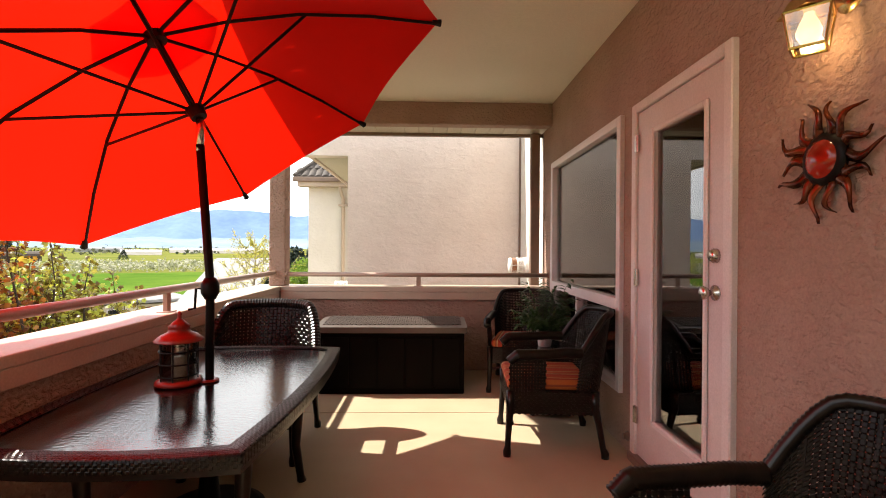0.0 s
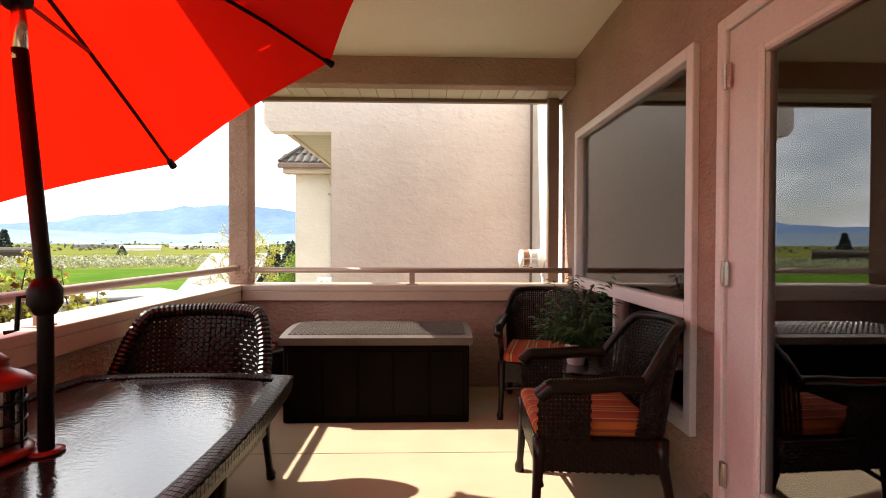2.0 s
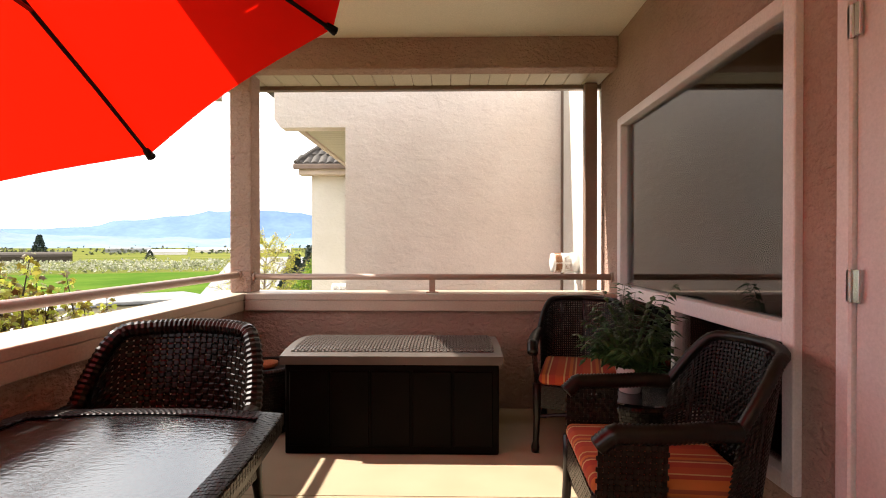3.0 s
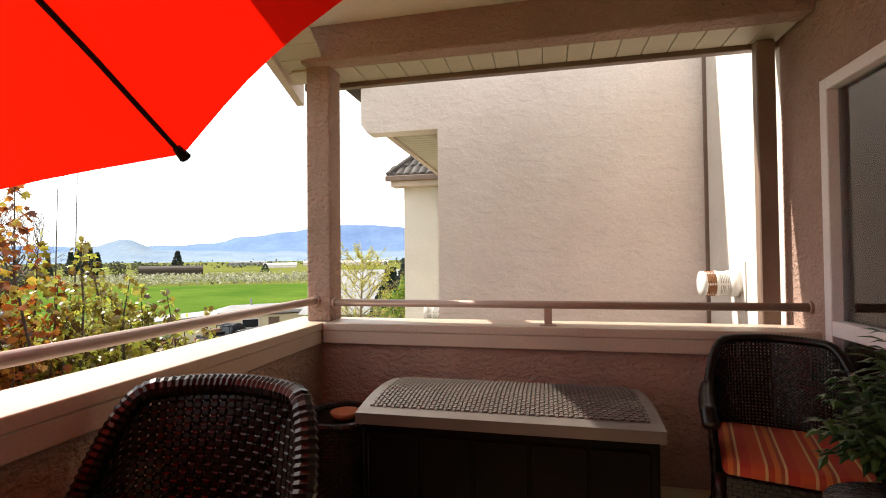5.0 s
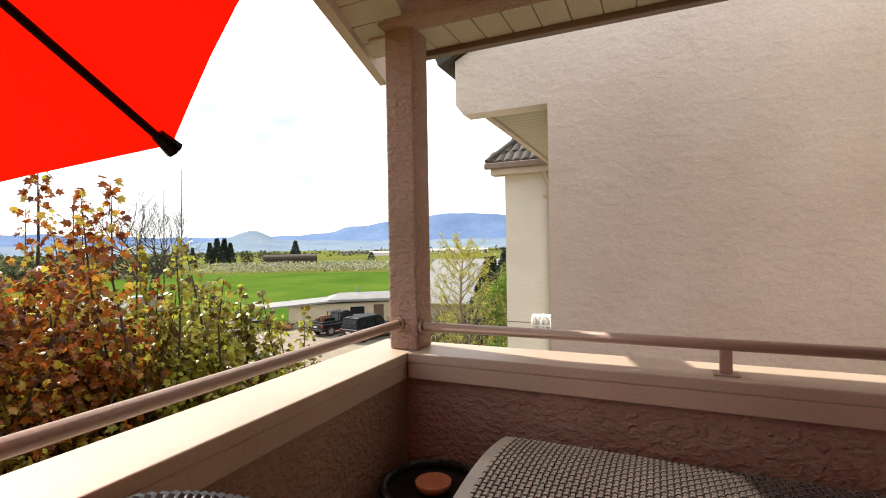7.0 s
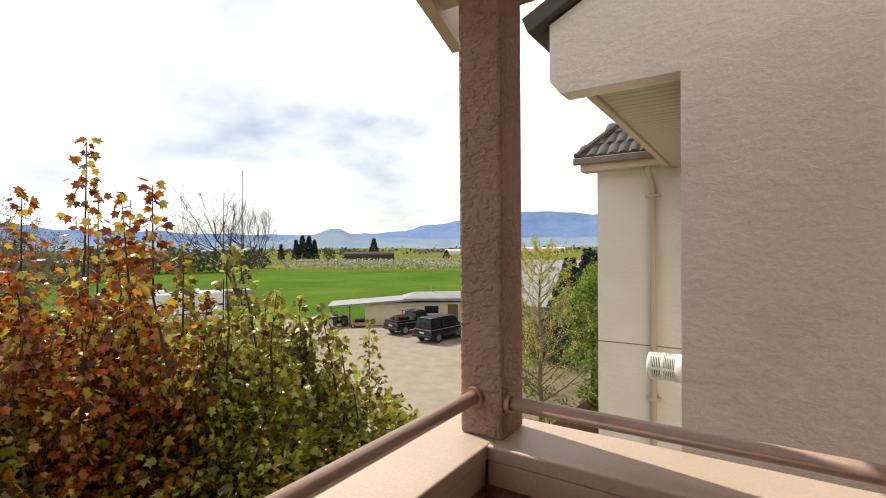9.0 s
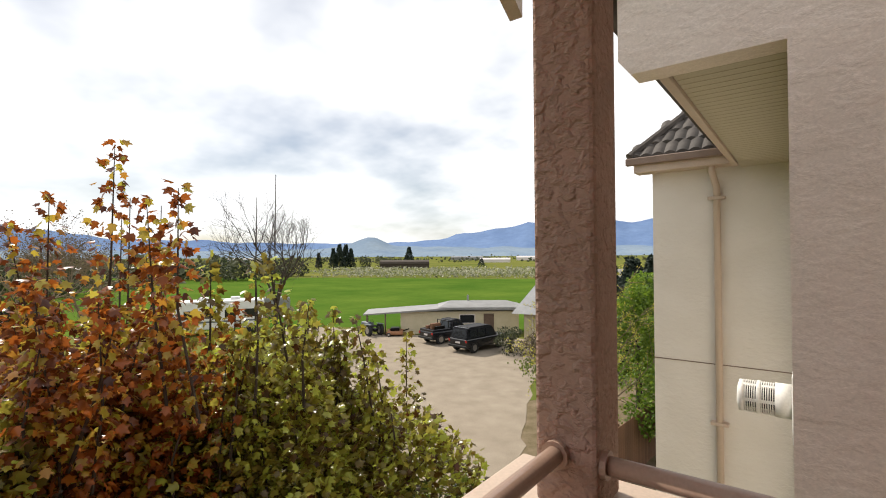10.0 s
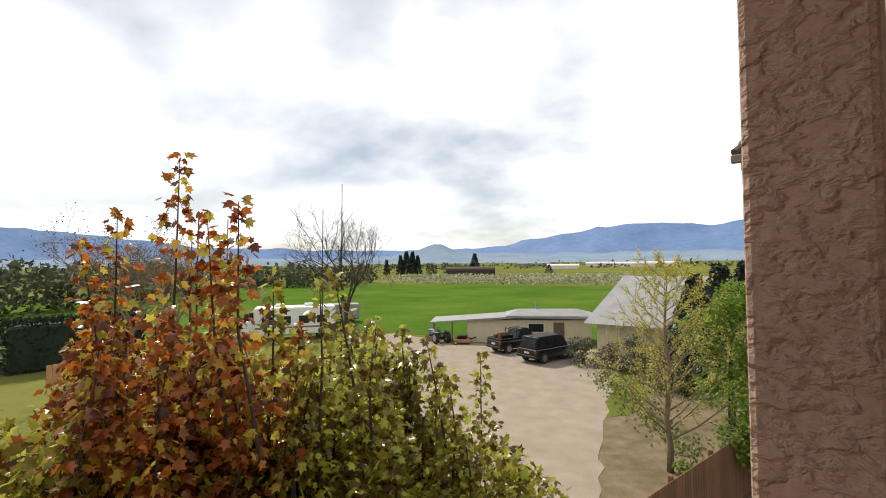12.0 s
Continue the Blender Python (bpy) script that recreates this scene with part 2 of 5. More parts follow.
# ---- mesh helpers ----
def part(name, bm, material, parent=None, label="", smooth=False):
    me = bpy.data.meshes.new(name)
    bm.to_mesh(me)
    bm.free()
    me.materials.append(material)
    if smooth:
        me.polygons.foreach_set("use_smooth", [True] * len(me.polygons))
    ob = new(name, me)
    ob.parent = parent
    return tagged(ob, label)


def raw(name, verts, faces, material, parent=None, label="", smooth=False):
    me = bpy.data.meshes.new(name)
    me.from_pydata([tuple(v) for v in verts], [], faces)
    me.materials.append(material)
    if smooth:
        me.polygons.foreach_set("use_smooth", [True] * len(me.polygons))
    ob = new(name, me)
    ob.parent = parent
    return tagged(ob, label)


def thing(name, x, y, z, rz, label, category, group="", kind=""):
    e = new(name)
    e.empty_display_size = 0.1
    e.matrix_world = pose(x, y, z, 0, 0, rz)
    return tagged(e, label, category, group, kind)


def add_box(bm, x0, x1, y0, y1, z0, z1, bevel=0.0, seg=1):
    vs = bmesh.ops.create_cube(bm, size=1)["verts"]
    for v in vs:
        v.co = (x0 + (v.co.x + 0.5) * (x1 - x0), y0 + (v.co.y + 0.5) * (y1 - y0), z0 + (v.co.z + 0.5) * (z1 - z0))
    if bevel:
        es = list({e for v in vs for e in v.link_edges})
        bmesh.ops.bevel(bm, geom=es, offset=bevel, segments=seg, affect="EDGES", profile=0.5)
    return vs


def box(x0, x1, y0, y1, z0, z1, bevel=0.0, seg=1):
    bm = bmesh.new()
    add_box(bm, x0, x1, y0, y1, z0, z1, bevel, seg)
    return bm


def add_tube(bm, pts, radii, seg=8, caps=True):
    """A round bar through the points."""
    pts = [Vector(p) for p in pts]
    if not hasattr(radii, "__len__"):
        radii = [radii] * len(pts)
    rings, side = [], None
    for i, p in enumerate(pts):
        d = (pts[min(i + 1, len(pts) - 1)] - pts[max(i - 1, 0)]).normalized()
        if side is None:
            side = d.orthogonal().normalized()
        side = (side - d * side.dot(d)).normalized()
        up = d.cross(side)
        rings.append([bm.verts.new(p + radii[i] * (math.cos(2 * math.pi * k / seg) * side + math.sin(2 * math.pi * k / seg) * up)) for k in range(seg)])
    for a, b in zip(rings, rings[1:]):
        for k in range(seg):
            bm.faces.new((a[k], a[(k + 1) % seg], b[(k + 1) % seg], b[k]))
    if caps:
        bm.faces.new(rings[0][::-1])
        bm.faces.new(rings[-1])


def tube(pts, radii, seg=8):
    bm = bmesh.new()
    add_tube(bm, pts, radii, seg)
    return bm


def lathe(profile, seg=24, caps=True):
    """A turned shape from (radius, height) pairs."""
    bm = bmesh.new()
    rings = [[bm.verts.new((r * math.cos(2 * math.pi * k / seg), r * math.sin(2 * math.pi * k / seg), z)) for k in range(seg)] for r, z in profile]
    for a, b in zip(rings, rings[1:]):
        for k in range(seg):
            bm.faces.new((a[k], a[(k + 1) % seg], b[(k + 1) % seg], b[k]))
    if caps:
        bm.faces.new(rings[0][::-1])
        bm.faces.new(rings[-1])
    return bm


def prism(outline, z0, z1):
    bm = bmesh.new()
    lo = [bm.verts.new((x, y, z0)) for x, y in outline]
    hi = [bm.verts.new((x, y, z1)) for x, y in outline]
    n = len(outline)
    for i in range(n):
        bm.faces.new((lo[i], lo[(i + 1) % n], hi[(i + 1) % n], hi[i]))
    bm.faces.new(lo[::-1])
    bm.faces.new(hi)
    return bm


def moved(bm, m):
    bmesh.ops.transform(bm, matrix=m, verts=bm.verts)
    return bm


def structure(name, bm, material, label, category):
    return tagged(part(name, bm, material), label, category, "", "structure")


def weave(surface, nu, nv, thick=0.004, lap=1.5, gap=0.62):
    """Basket weave on surface(u, v), 0..1: strands passing over and under one another as short raised pads."""
    verts, faces = [], []
    for i in range(nu):
        for j in range(nv):
            over = (i + j) % 2 == 0
            hu, hv = (0.5 * lap, 0.5 * gap) if over else (0.5 * gap, 0.5 * lap)
            cu, cv = i + 0.5, j + 0.5
            c = surface(min(max(cu / nu, 0), 1), min(max(cv / nv, 0), 1))
            du = surface(min(1, (cu + 0.5) / nu), cv / nv) - surface(max(0, (cu - 0.5) / nu), cv / nv)
            dv = surface(cu / nu, min(1, (cv + 0.5) / nv)) - surface(cu / nu, max(0, (cv - 0.5) / nv))
            nrm = du.cross(dv)
            if nrm.length < 1e-9:
                continue
            nrm.normalize()
            b = len(verts)
            along, across = (du * hu, dv * hv) if over else (dv * hv, du * hu)
            for s, h in ((-1, 0.0), (-0.45, 1.0), (0.45, 1.0), (1, 0.0)):
                for q in (-1, 1):
                    for w in (1, -1):
                        verts.append(c + along * s + across * q + nrm * thick * (h * w + 0.15 * w))
            for k in range(3):
                o = b + 4 * k
                faces += [(o, o + 2, o + 6, o + 4), (o + 1, o + 5, o + 7, o + 3), (o, o + 4, o + 5, o + 1), (o + 2, o + 3, o + 7, o + 6)]
    return verts, faces


def braid(pts, r, seg=6, step=0.016):
    """A rolled rim wound round with strand: a ribbed tube."""
    fine = []
    pts = [Vector(p) for p in pts]
    for a, b in zip(pts, pts[1:]):
        n = max(1, round((b - a).length / (step / 2)))
        fine += [a.lerp(b, k / n) for k in range(n)]
    fine.append(pts[-1])
    return tube(fine, [r * (1.0 if k % 2 else 0.87) for k in range(len(fine))], seg)


def stuffed(*args):
    """Many small woven strands as one part."""
    return tagged(raw(*args), kind="stuff")


# ---- the balcony: floor, parapets, post, beam, ceiling, house wall ----
WX = 2.31          # face of the house wall
PZ = 0.865         # top of the parapet caps
structure("floor", box(-0.62, WX, -2.2, 5.8, -0.25, 0), DECK, "tan vinyl balcony deck with faint seams", "floor")
for n_, (y_) in enumerate((1.1, 2.95, 4.35)):
    structure("trim_deck_seam", box(-0.42, WX - 0.02, y_, y_ + 0.012, 0, 0.003), DECK, "thin raised seam in the vinyl deck", "trim")
structure("wall_west", box(-0.66, -0.485, -2.2, 5.8, 0.002, PZ - 0.05), STUCCO, "low pink-beige stucco balcony parapet", "wall")
structure("wall_north", box(-0.485, WX, 5.6, 5.8, 0.002, PZ - 0.05), STUCCO, "low pink-beige stucco balcony parapet", "wall")


def cap(name, x0, x1, y0, y1, inner):
    bm = bmesh.new()
    add_box(bm, x0, x1, y0, y1, PZ - 0.05, PZ, 0.006, 2)
    ix0, ix1, iy0, iy1 = inner
    add_box(bm, ix0, ix1, iy0, iy1, PZ - 0.13, PZ - 0.0505, 0.004)
    return structure(name, bm, CAP, "beige painted cap board along the parapet", "trim")


cap("trim_cap_west", -0.76, -0.462, -2.2, 5.86, (-0.485, -0.465, -2.2, 5.565))
cap("trim_cap_north", -0.462, WX, 5.565, 5.86, (-0.462, WX, 5.568, 5.6))

# the post, worn stucco with rounded corners
bm = box(-0.596, -0.43, 5.617, 5.79, PZ, 2.56, 0.012, 2)
structure("post", bm, STUCCO, "square rough stucco corner post of the balcony", "post")
structure("beam", box(-0.596, WX, 5.545, 5.68, 2.53, 2.86, 0.012, 2), STUCCO, "pink-beige stucco beam under the roof", "beam")
# south of y 1.6 the ceiling is unseen, widened west to shade the deck
structure("ceiling", prism([(-0.66, -2.2), (WX, -2.2), (WX, 5.545), (-0.69, 5.545), (0.05, 3.0), (0.3, 1.6), (-0.66, 0.6)], 2.76, 2.80), CEILING, "smooth cream painted balcony ceiling", "ceiling")
# closing roof above, unseen; thick edge and wide south end added to block sun
structure("roof_own", prism([(-0.8, -2.4), (5.5, -2.4), (5.5, 5.935), (-0.86, 5.935), (0.05, 2.9), (0.3, 1.5), (-0.8, 0.5)], 2.88, 3.1), FASCIA, "unseen flat roof over the balcony, widened to block sun", "roof")


# north overhang: short boards side by side
north = thing("soffit_north", 0, 0, 0, 0, "cream vinyl soffit boards under the eave", "soffit", kind="structure")
sb = box(0, 0.148, 5.68, 5.935, 2.535, 2.55, 0.004)
first = part("board", sb, SOFFIT, north)
first.location.x = -0.74
for i in range(1, 20):
    o = new("board", first.data)
    o.parent, o.location.x = north, -0.74 + 0.152 * i
part("backing", box(-0.76, WX, 5.68, 5.94, 2.552, 2.56), FASCIA, north)
# real fascia below; its extra height is added to shade the north cap
structure("trim_fascia_north", box(-0.78, WX + 0.1, 5.94, 5.995, 2.505, 3.12, 0.004), FASCIA, "brown metal fascia along the eave", "trim")
# west overhang: boards stepping along a slanting eave
west = thing("soffit_west", 0, 0, 0, 0, "cream vinyl soffit boards under the slanting eave", "soffit", kind="structure")


def eave_x(y):
    return -0.76 - 0.3 * (y - 5.6)


for i in range(16):
    y0 = 5.93 - 0.2 * (i + 1)
    x1 = -0.55 if y0 > 5.4 else eave_x(y0) + 0.3
    x2 = -0.55 if y0 > 5.4 else eave_x(y0 + 0.2) + 0.3
    raw("board", [(eave_x(y0), y0 + 0.004, 2.55), (x1, y0 + 0.004, 2.55), (x2, y0 + 0.196, 2.55), (eave_x(y0 + 0.2), y0 + 0.196, 2.55),
                  (eave_x(y0), y0 + 0.004, 2.57), (x1, y0 + 0.004, 2.57), (x2, y0 + 0.196, 2.57), (eave_x(y0 + 0.2), y0 + 0.196, 2.57)],
        [(0, 1, 2, 3), (7, 6, 5, 4), (0, 4, 5, 1), (1, 5, 6, 2), (2, 6, 7, 3), (3, 7, 4, 0)], SOFFIT, west)
bm = bmesh.new()
pts = [(eave_x(y) - o, y, z) for y in (6.25, 2.7) for o, z in ((0, 2.51), (0.06, 2.51), (0.06, 2.72), (0, 2.72))]
vs = [bm.verts.new(p) for p in pts]
for a in range(4):
    bm.faces.new((vs[a], vs[(a + 1) % 4], vs[4 + (a + 1) % 4], vs[4 + a]))
bm.faces.new(vs[:4][::-1]); bm.faces.new(vs[4:])
structure("trim_fascia_west", bm, CAP, "beige fascia board along the slanting eave", "trim")

# house wall with door and window openings
DY0, DY1, DZ = 2.64, 3.52, 2.09
NY0, NY1, NZ0, NZ1 = 3.77, 5.44, 0.38, 2.09
bm = bmesh.new()
for y0, y1, z0, z1 in ((-2.2, DY0, -0.2, 2.86), (DY1, NY0, -0.2, 2.86), (NY1, 5.935, -5.4, 3.6), (DY0, DY1, DZ, 2.86), (DY0, DY1, -0.2, 0.03), (NY0, NY1, -0.2, NZ0), (NY0, NY1, NZ1, 2.86)):
    add_box(bm, WX, WX + 0.18, y0, y1, z0, z1)
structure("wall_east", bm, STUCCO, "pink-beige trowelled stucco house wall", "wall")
structure("wall_east_beyond", box(WX, WX + 0.18, 5.935, 7.4, -5.4, 3.8), STUCCO_CREAM, "pale stucco house wall beyond the balcony", "wall")
structure("wall_below", box(WX + 0.01, WX + 0.17, -2.2, 5.44, -5.4, -0.21), STUCCO, "stucco house wall below the balcony", "wall")
# south wall is never in view, added as an enclosure
structure("wall_south", box(-0.66, WX + 0.18, -2.36, -2.2, 0, 2.8), STUCCO, "unseen stucco wall added to close the south end", "wall")
structure("wall_west_below", box(-0.66, -0.5, -2.2, 5.8, -5.4, -0.25), STUCCO, "stucco wall below the balcony edge", "wall")
structure("wall_north_below", box(-0.5, WX, 5.62, 5.8, -5.4, -0.25), STUCCO, "stucco wall below the balcony edge", "wall")
# closing room behind the glass; its dimness is put into the wall colour
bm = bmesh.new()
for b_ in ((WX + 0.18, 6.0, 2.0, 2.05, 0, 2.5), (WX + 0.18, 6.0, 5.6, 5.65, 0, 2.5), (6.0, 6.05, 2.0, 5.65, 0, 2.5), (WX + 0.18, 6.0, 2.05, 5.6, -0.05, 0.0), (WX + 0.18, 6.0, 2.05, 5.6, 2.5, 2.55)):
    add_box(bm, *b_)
structure("wall_room", bm, DARKROOM, "room walls behind the glass, painted dark for dimness", "wall")

# brown corner strip where the balcony opening meets the wall
structure("trim_corner", box(WX - 0.15, WX - 0.05, 5.87, 5.935, PZ - 0.2, 2.53, 0.006), FASCIA, "brown metal downpipe strip beside the wall", "trim")


# ---- rails ----
def rail_west():
    r = thing("rail_west", 0, 0, 0, 0, "tan painted metal handrail on short posts", "railing", "handrails", "structure")
    part("handrail", tube([(-0.535, -2.2, 1.0), (-0.535, 5.6, 1.0)], 0.024, 14), RAIL, r, smooth=True)
    for y in (-0.6, 1.5, 3.64):
        part("rail_post", box(-0.55, -0.52, y - 0.02, y + 0.02, PZ, 0.99, 0.003), RAIL, r)
        part("foot_plate", box(-0.575, -0.495, y - 0.045, y + 0.045, PZ, PZ + 0.006, 0.002), RAIL, r)
    part("end_flange", tube([(-0.535, 5.6, 1.0), (-0.535, 5.617, 1.0)], 0.036, 14), RAIL, r, smooth=False)


def rail_north():
    r = thing("rail_north", 0, 0, 0, 0, "tan painted metal handrail on short posts", "railing", "handrails", "structure")
    part("handrail", tube([(-0.42, 5.66, 0.985), (WX - 0.01, 5.66, 0.985)], 0.024, 14), RAIL, r, smooth=True)
    part("rail_post", box(0.92, 0.965, 5.645, 5.675, PZ, 0.975, 0.003), RAIL, r)
    part("foot_plate", box(0.895, 0.99, 5.62, 5.70, PZ, PZ + 0.006, 0.002), RAIL, r)
    for x0, x1 in ((-0.43, -0.415), (WX - 0.015, WX)):
        part("end_flange", tube([(x0, 5.66, 0.985), (x1, 5.66, 0.985)], 0.036, 14), RAIL, r)


rail_west()
rail_north()


# ---- door and window ----
def frame_ring(y0, y1, z0, z1, w, x0, x1, bevel=0.004):
    bm = bmesh.new()
    add_box(bm, x0, x1, y0, y0 + w, z0, z1, bevel)
    add_box(bm, x0, x1, y1 - w, y1, z0, z1, bevel)
    add_box(bm, x0, x1, y0 + w, y1 - w, z1 - w, z1, bevel)
    add_box(bm, x0, x1, y0 + w, y1 - w, z0, z0 + w, bevel)
    return bm


def glazed_door():
    d = thing("door_1", WX, 3.08, 0.03, 0, "white painted glazed door, closed, in stucco wall", "door", kind="structure")
    bm = bmesh.new()
    for y0, y1, z0, z1 in ((-0.475, -0.42, 0, 2.1), (0.42, 0.475, 0, 2.1), (-0.42, 0.42, 2.045, 2.1)):
        add_box(bm, -0.03, 0.1, y0, y1, z0, z1, 0.006)
    part("door_frame", bm, WHITE, d)
    part("sill", box(-0.05, 0.1, -0.47, 0.47, -0.03, 0.02, 0.006), FASCIA, d, "dark metal sill")
    bm = bmesh.new()
    for y0, y1, z0, z1 in ((-0.415, -0.27, 0.025, 2.04), (0.21, 0.415, 0.025, 2.04), (-0.27, 0.21, 0.025, 0.29), (-0.27, 0.21, 1.88, 2.04)):
        add_box(bm, -0.012, 0.035, y0, y1, z0, z1)
    leaf = part("door_leaf", bm, DOORWHITE, d)
    part("glazing_bead", frame_ring(-0.30, 0.24, 0.26, 1.91, 0.032, -0.026, -0.011, 0.008), WHITE, leaf)
    pane = part("pane", box(0.004, 0.01, -0.27, 0.21, 0.29, 1.88), GLASS, leaf, "clear reflecting glass")
    pane.visible_shadow = False
    for z in (0.26, 1.07, 1.86):
        bm = tube([(-0.028, 0.417, z - 0.05), (-0.028, 0.417, z + 0.05)], 0.008, 8)
        add_box(bm, -0.03, -0.018, 0.39, 0.435, z - 0.05, z + 0.05, 0.002)
        part("hinge", bm, NICKEL, d)
    m = Matrix.Translation((-0.012, -0.35, 1.05)) @ Matrix.Rotation(-math.pi / 2, 4, "Y")
    part("door_knob", moved(lathe([(0.034, 0), (0.034, 0.006), (0.014, 0.012), (0.012, 0.03), (0.022, 0.038), (0.029, 0.05), (0.027, 0.062), (0.012, 0.068)]), m), NICKEL, leaf, "satin nickel knob", True)
    m = Matrix.Translation((-0.012, -0.35, 1.21)) @ Matrix.Rotation(-math.pi / 2, 4, "Y")
    part("deadbolt", moved(lathe([(0.032, 0), (0.032, 0.01), (0.024, 0.02), (0.022, 0.026)]), m), NICKEL, leaf, "satin nickel deadbolt", True)


def big_window():
    w = thing("window_1", WX, 0, 0, 0, "white framed picture window with two lower lights", "window", kind="structure")
    part("window_frame", frame_ring(3.73, 5.48, 0.34, 2.13, 0.06, -0.03, 0.07), WHITE, w)
    part("transom", box(-0.03, 0.06, 3.79, 5.42, 0.87, 0.945, 0.004), WHITE, w)
    part("mullion", box(-0.025, 0.06, 4.62, 4.66, 0.4, 0.87, 0.004), WHITE, w)
    for y0, y1, z0, z1 in ((3.79, 5.42, 0.945, 2.07), (3.79, 4.62, 0.4, 0.87), (4.66, 5.42, 0.4, 0.87)):
        p_ = part("pane", box(0.02, 0.026, y0, y1, z0, z1), GLASS, w, "clear reflecting glass")
        p_.visible_shadow = False
    part("blind", box(0.10, 0.104, 3.8, 5.41, 1.0, 2.07), BLIND, w, "grey woven roller blind, lowered")


glazed_door()
big_window()


def wall_lantern():
    g = thing("wall_lantern", 2.185, 2.10, 1.86, 45, "brass and glass wall lantern with lit bulb", "wall lamp")
    lo, hi, h = 0.042, 0.056, 0.105
    for sx in (-1, 1):
        for sy in (-1, 1):
            part("corner_bar", tube([(sx * lo, sy * lo, 0), (sx * hi, sy * hi, h)], 0.0035, 6), BRASS, g)
    for r, z in ((lo, 0), (hi, h)):
        c = [(-r, -r, z), (r, -r, z), (r, r, z), (-r, r, z)]
        for a in range(4):
            part("frame_bar", tube([c[a], c[(a + 1) % 4]], 0.0042, 6), BRASS, g)
    part("roof", lathe([(0.082, h + 0.004), (0.075, h + 0.012), (0.05, h + 0.05), (0.02, h + 0.07), (0.012, h + 0.09)], 4), BRASS, g)
    for a in range(4):
        m = Matrix.Rotation(math.pi / 2 * a, 4, "Z")
        bm = bmesh.new()
        vs = [bm.verts.new(m @ Vector(p)) for p in ((-lo, -lo, 0.004), (lo, -lo, 0.004), (hi, -hi, h - 0.004), (-hi, -hi, h - 0.004))]
        bm.faces.new(vs)
        p_ = part("pane", bm, CLEAR, g, "bevelled clear glass")
        p_.visible_shadow = False
    glow = bpy.data.materials.new("lit_bulb")
    glow.use_nodes = True
    pb = glow.node_tree.nodes["Principled BSDF"]
    pb.inputs["Emission Color"].default_value, pb.inputs["Emission Strength"].default_value = (1.0, 0.62, 0.25, 1), 0.75
    part("bulb", lathe([(0.008, 0.012), (0.02, 0.02), (0.031, 0.04), (0.033, 0.055), (0.024, 0.08), (0.014, 0.1), (0.012, 0.12)], 16), glow, g, "glowing frosted bulb", True)
    arm = tube([(0, 0, h + 0.08), (0.035, -0.035, h + 0.12), (0.08, -0.08, h + 0.1), (0.095, -0.095, h + 0.06)], 0.009, 8)
    part("arm", arm, BRASS, g)
    m = Matrix.Rotation(-math.pi / 4, 4, "Z") @ Matrix.Translation((0.125, 0, h + 0.06)) @ Matrix.Rotation(math.pi / 2, 4, "Y")
    part("backplate", moved(lathe([(0.02, -0.012), (0.05, -0.004), (0.06, 0.02)]), m), BRASS, g, smooth=True)
    lamp = bpy.data.lights.new("lantern_light", "POINT")
    lamp.energy, lamp.color, lamp.shadow_soft_size = 0.45, (1.0, 0.66, 0.32), 0.01
    lo_ = new("lantern_light", lamp)
    lo_.location = (2.215, 2.137, 1.905)


def sun_ornament():
    g = thing("sun_wall_ornament", WX - 0.008, 2.17, 1.55, 0, "copper sun ornament with flame rays and red glass centre", "wall ornament")
    m = Matrix.Rotation(-math.pi / 2, 4, "Y")
    part("rim", moved(lathe([(0.062, -0.006), (0.082, 0.0), (0.082, 0.012), (0.062, 0.022)], 28), m), BLACKMETAL, g, smooth=True)
    part("disc", moved(lathe([(0.066, 0.008), (0.06, 0.022), (0.045, 0.034), (0.022, 0.041), (0.004, 0.043)], 28), m), REDGLASS, g, "domed red glass disc", True)
    rng = random.Random(4)
    for k in range(14):
        a = 2 * math.pi * k / 14
        L = 0.13 if k % 2 else 0.105
        verts, faces = [], []
        for s in range(9):
            f = s / 8
            r = 0.07 + L * f
            wob = 0.02 * math.sin(f * 5.2 + k * 1.7) * (0.4 + f)
            wid = 0.021 * (1 - f) ** 0.7 + 0.0015
            for q in (-1, 0, 1):
                t_ = wob + q * wid
                y, z = r * math.cos(a) - t_ * math.sin(a), r * math.sin(a) + t_ * math.cos(a)
                verts.append((-(0.004 + (0.008 if q == 0 else 0) + 0.014 * math.sin(f * 3)), y, z))
        for s in range(8):
            for q in range(2):
                b = 3 * s + q
                faces.append((b, b + 1, b + 4, b + 3))
        o = raw("flame_ray", verts, faces, COPPER, g, smooth=True)
        so = o.modifiers.new("thickness", "SOLIDIFY"); so.thickness = 0.003


wall_lantern()
sun_ornament()
tagged(part("wall_spigot", moved(lathe([(0.03, 0), (0.03, 0.01), (0.02, 0.02), (0.02, 0.035)], 16), Matrix.Translation((WX, 3.64, 0.1)) @ Matrix.Rotation(-math.pi / 2, 4, "Y")), FASCIA), "small dark round outlet low on the wall", "outlet")


# ---- table, umbrella, lantern ----
TX, TY, TZ = 0.055, 2.92, 0.64


def table_outline(hx, hy, bow):
    pts = []
    n = 10
    for k in range(n):
        f = -1 + 2 * k / n
        pts.append((hx - 0.05 + bow * (1 - f * f), f * (hy - 0.03)))
    for k in range(n):
        f = 1 - 2 * k / n
        pts.append((f * (hx - 0.05), hy - 0.03 + bow * (1 - f * f)))
    for k in range(n):
        f = 1 - 2 * k / n
        pts.append((-(hx - 0.05 + bow * (1 - f * f)), f * (hy - 0.03)))
    for k in range(n):
        f = -1 + 2 * k / n
        pts.append((f * (hx - 0.05), -(hy - 0.03 + bow * (1 - f * f))))
    return pts


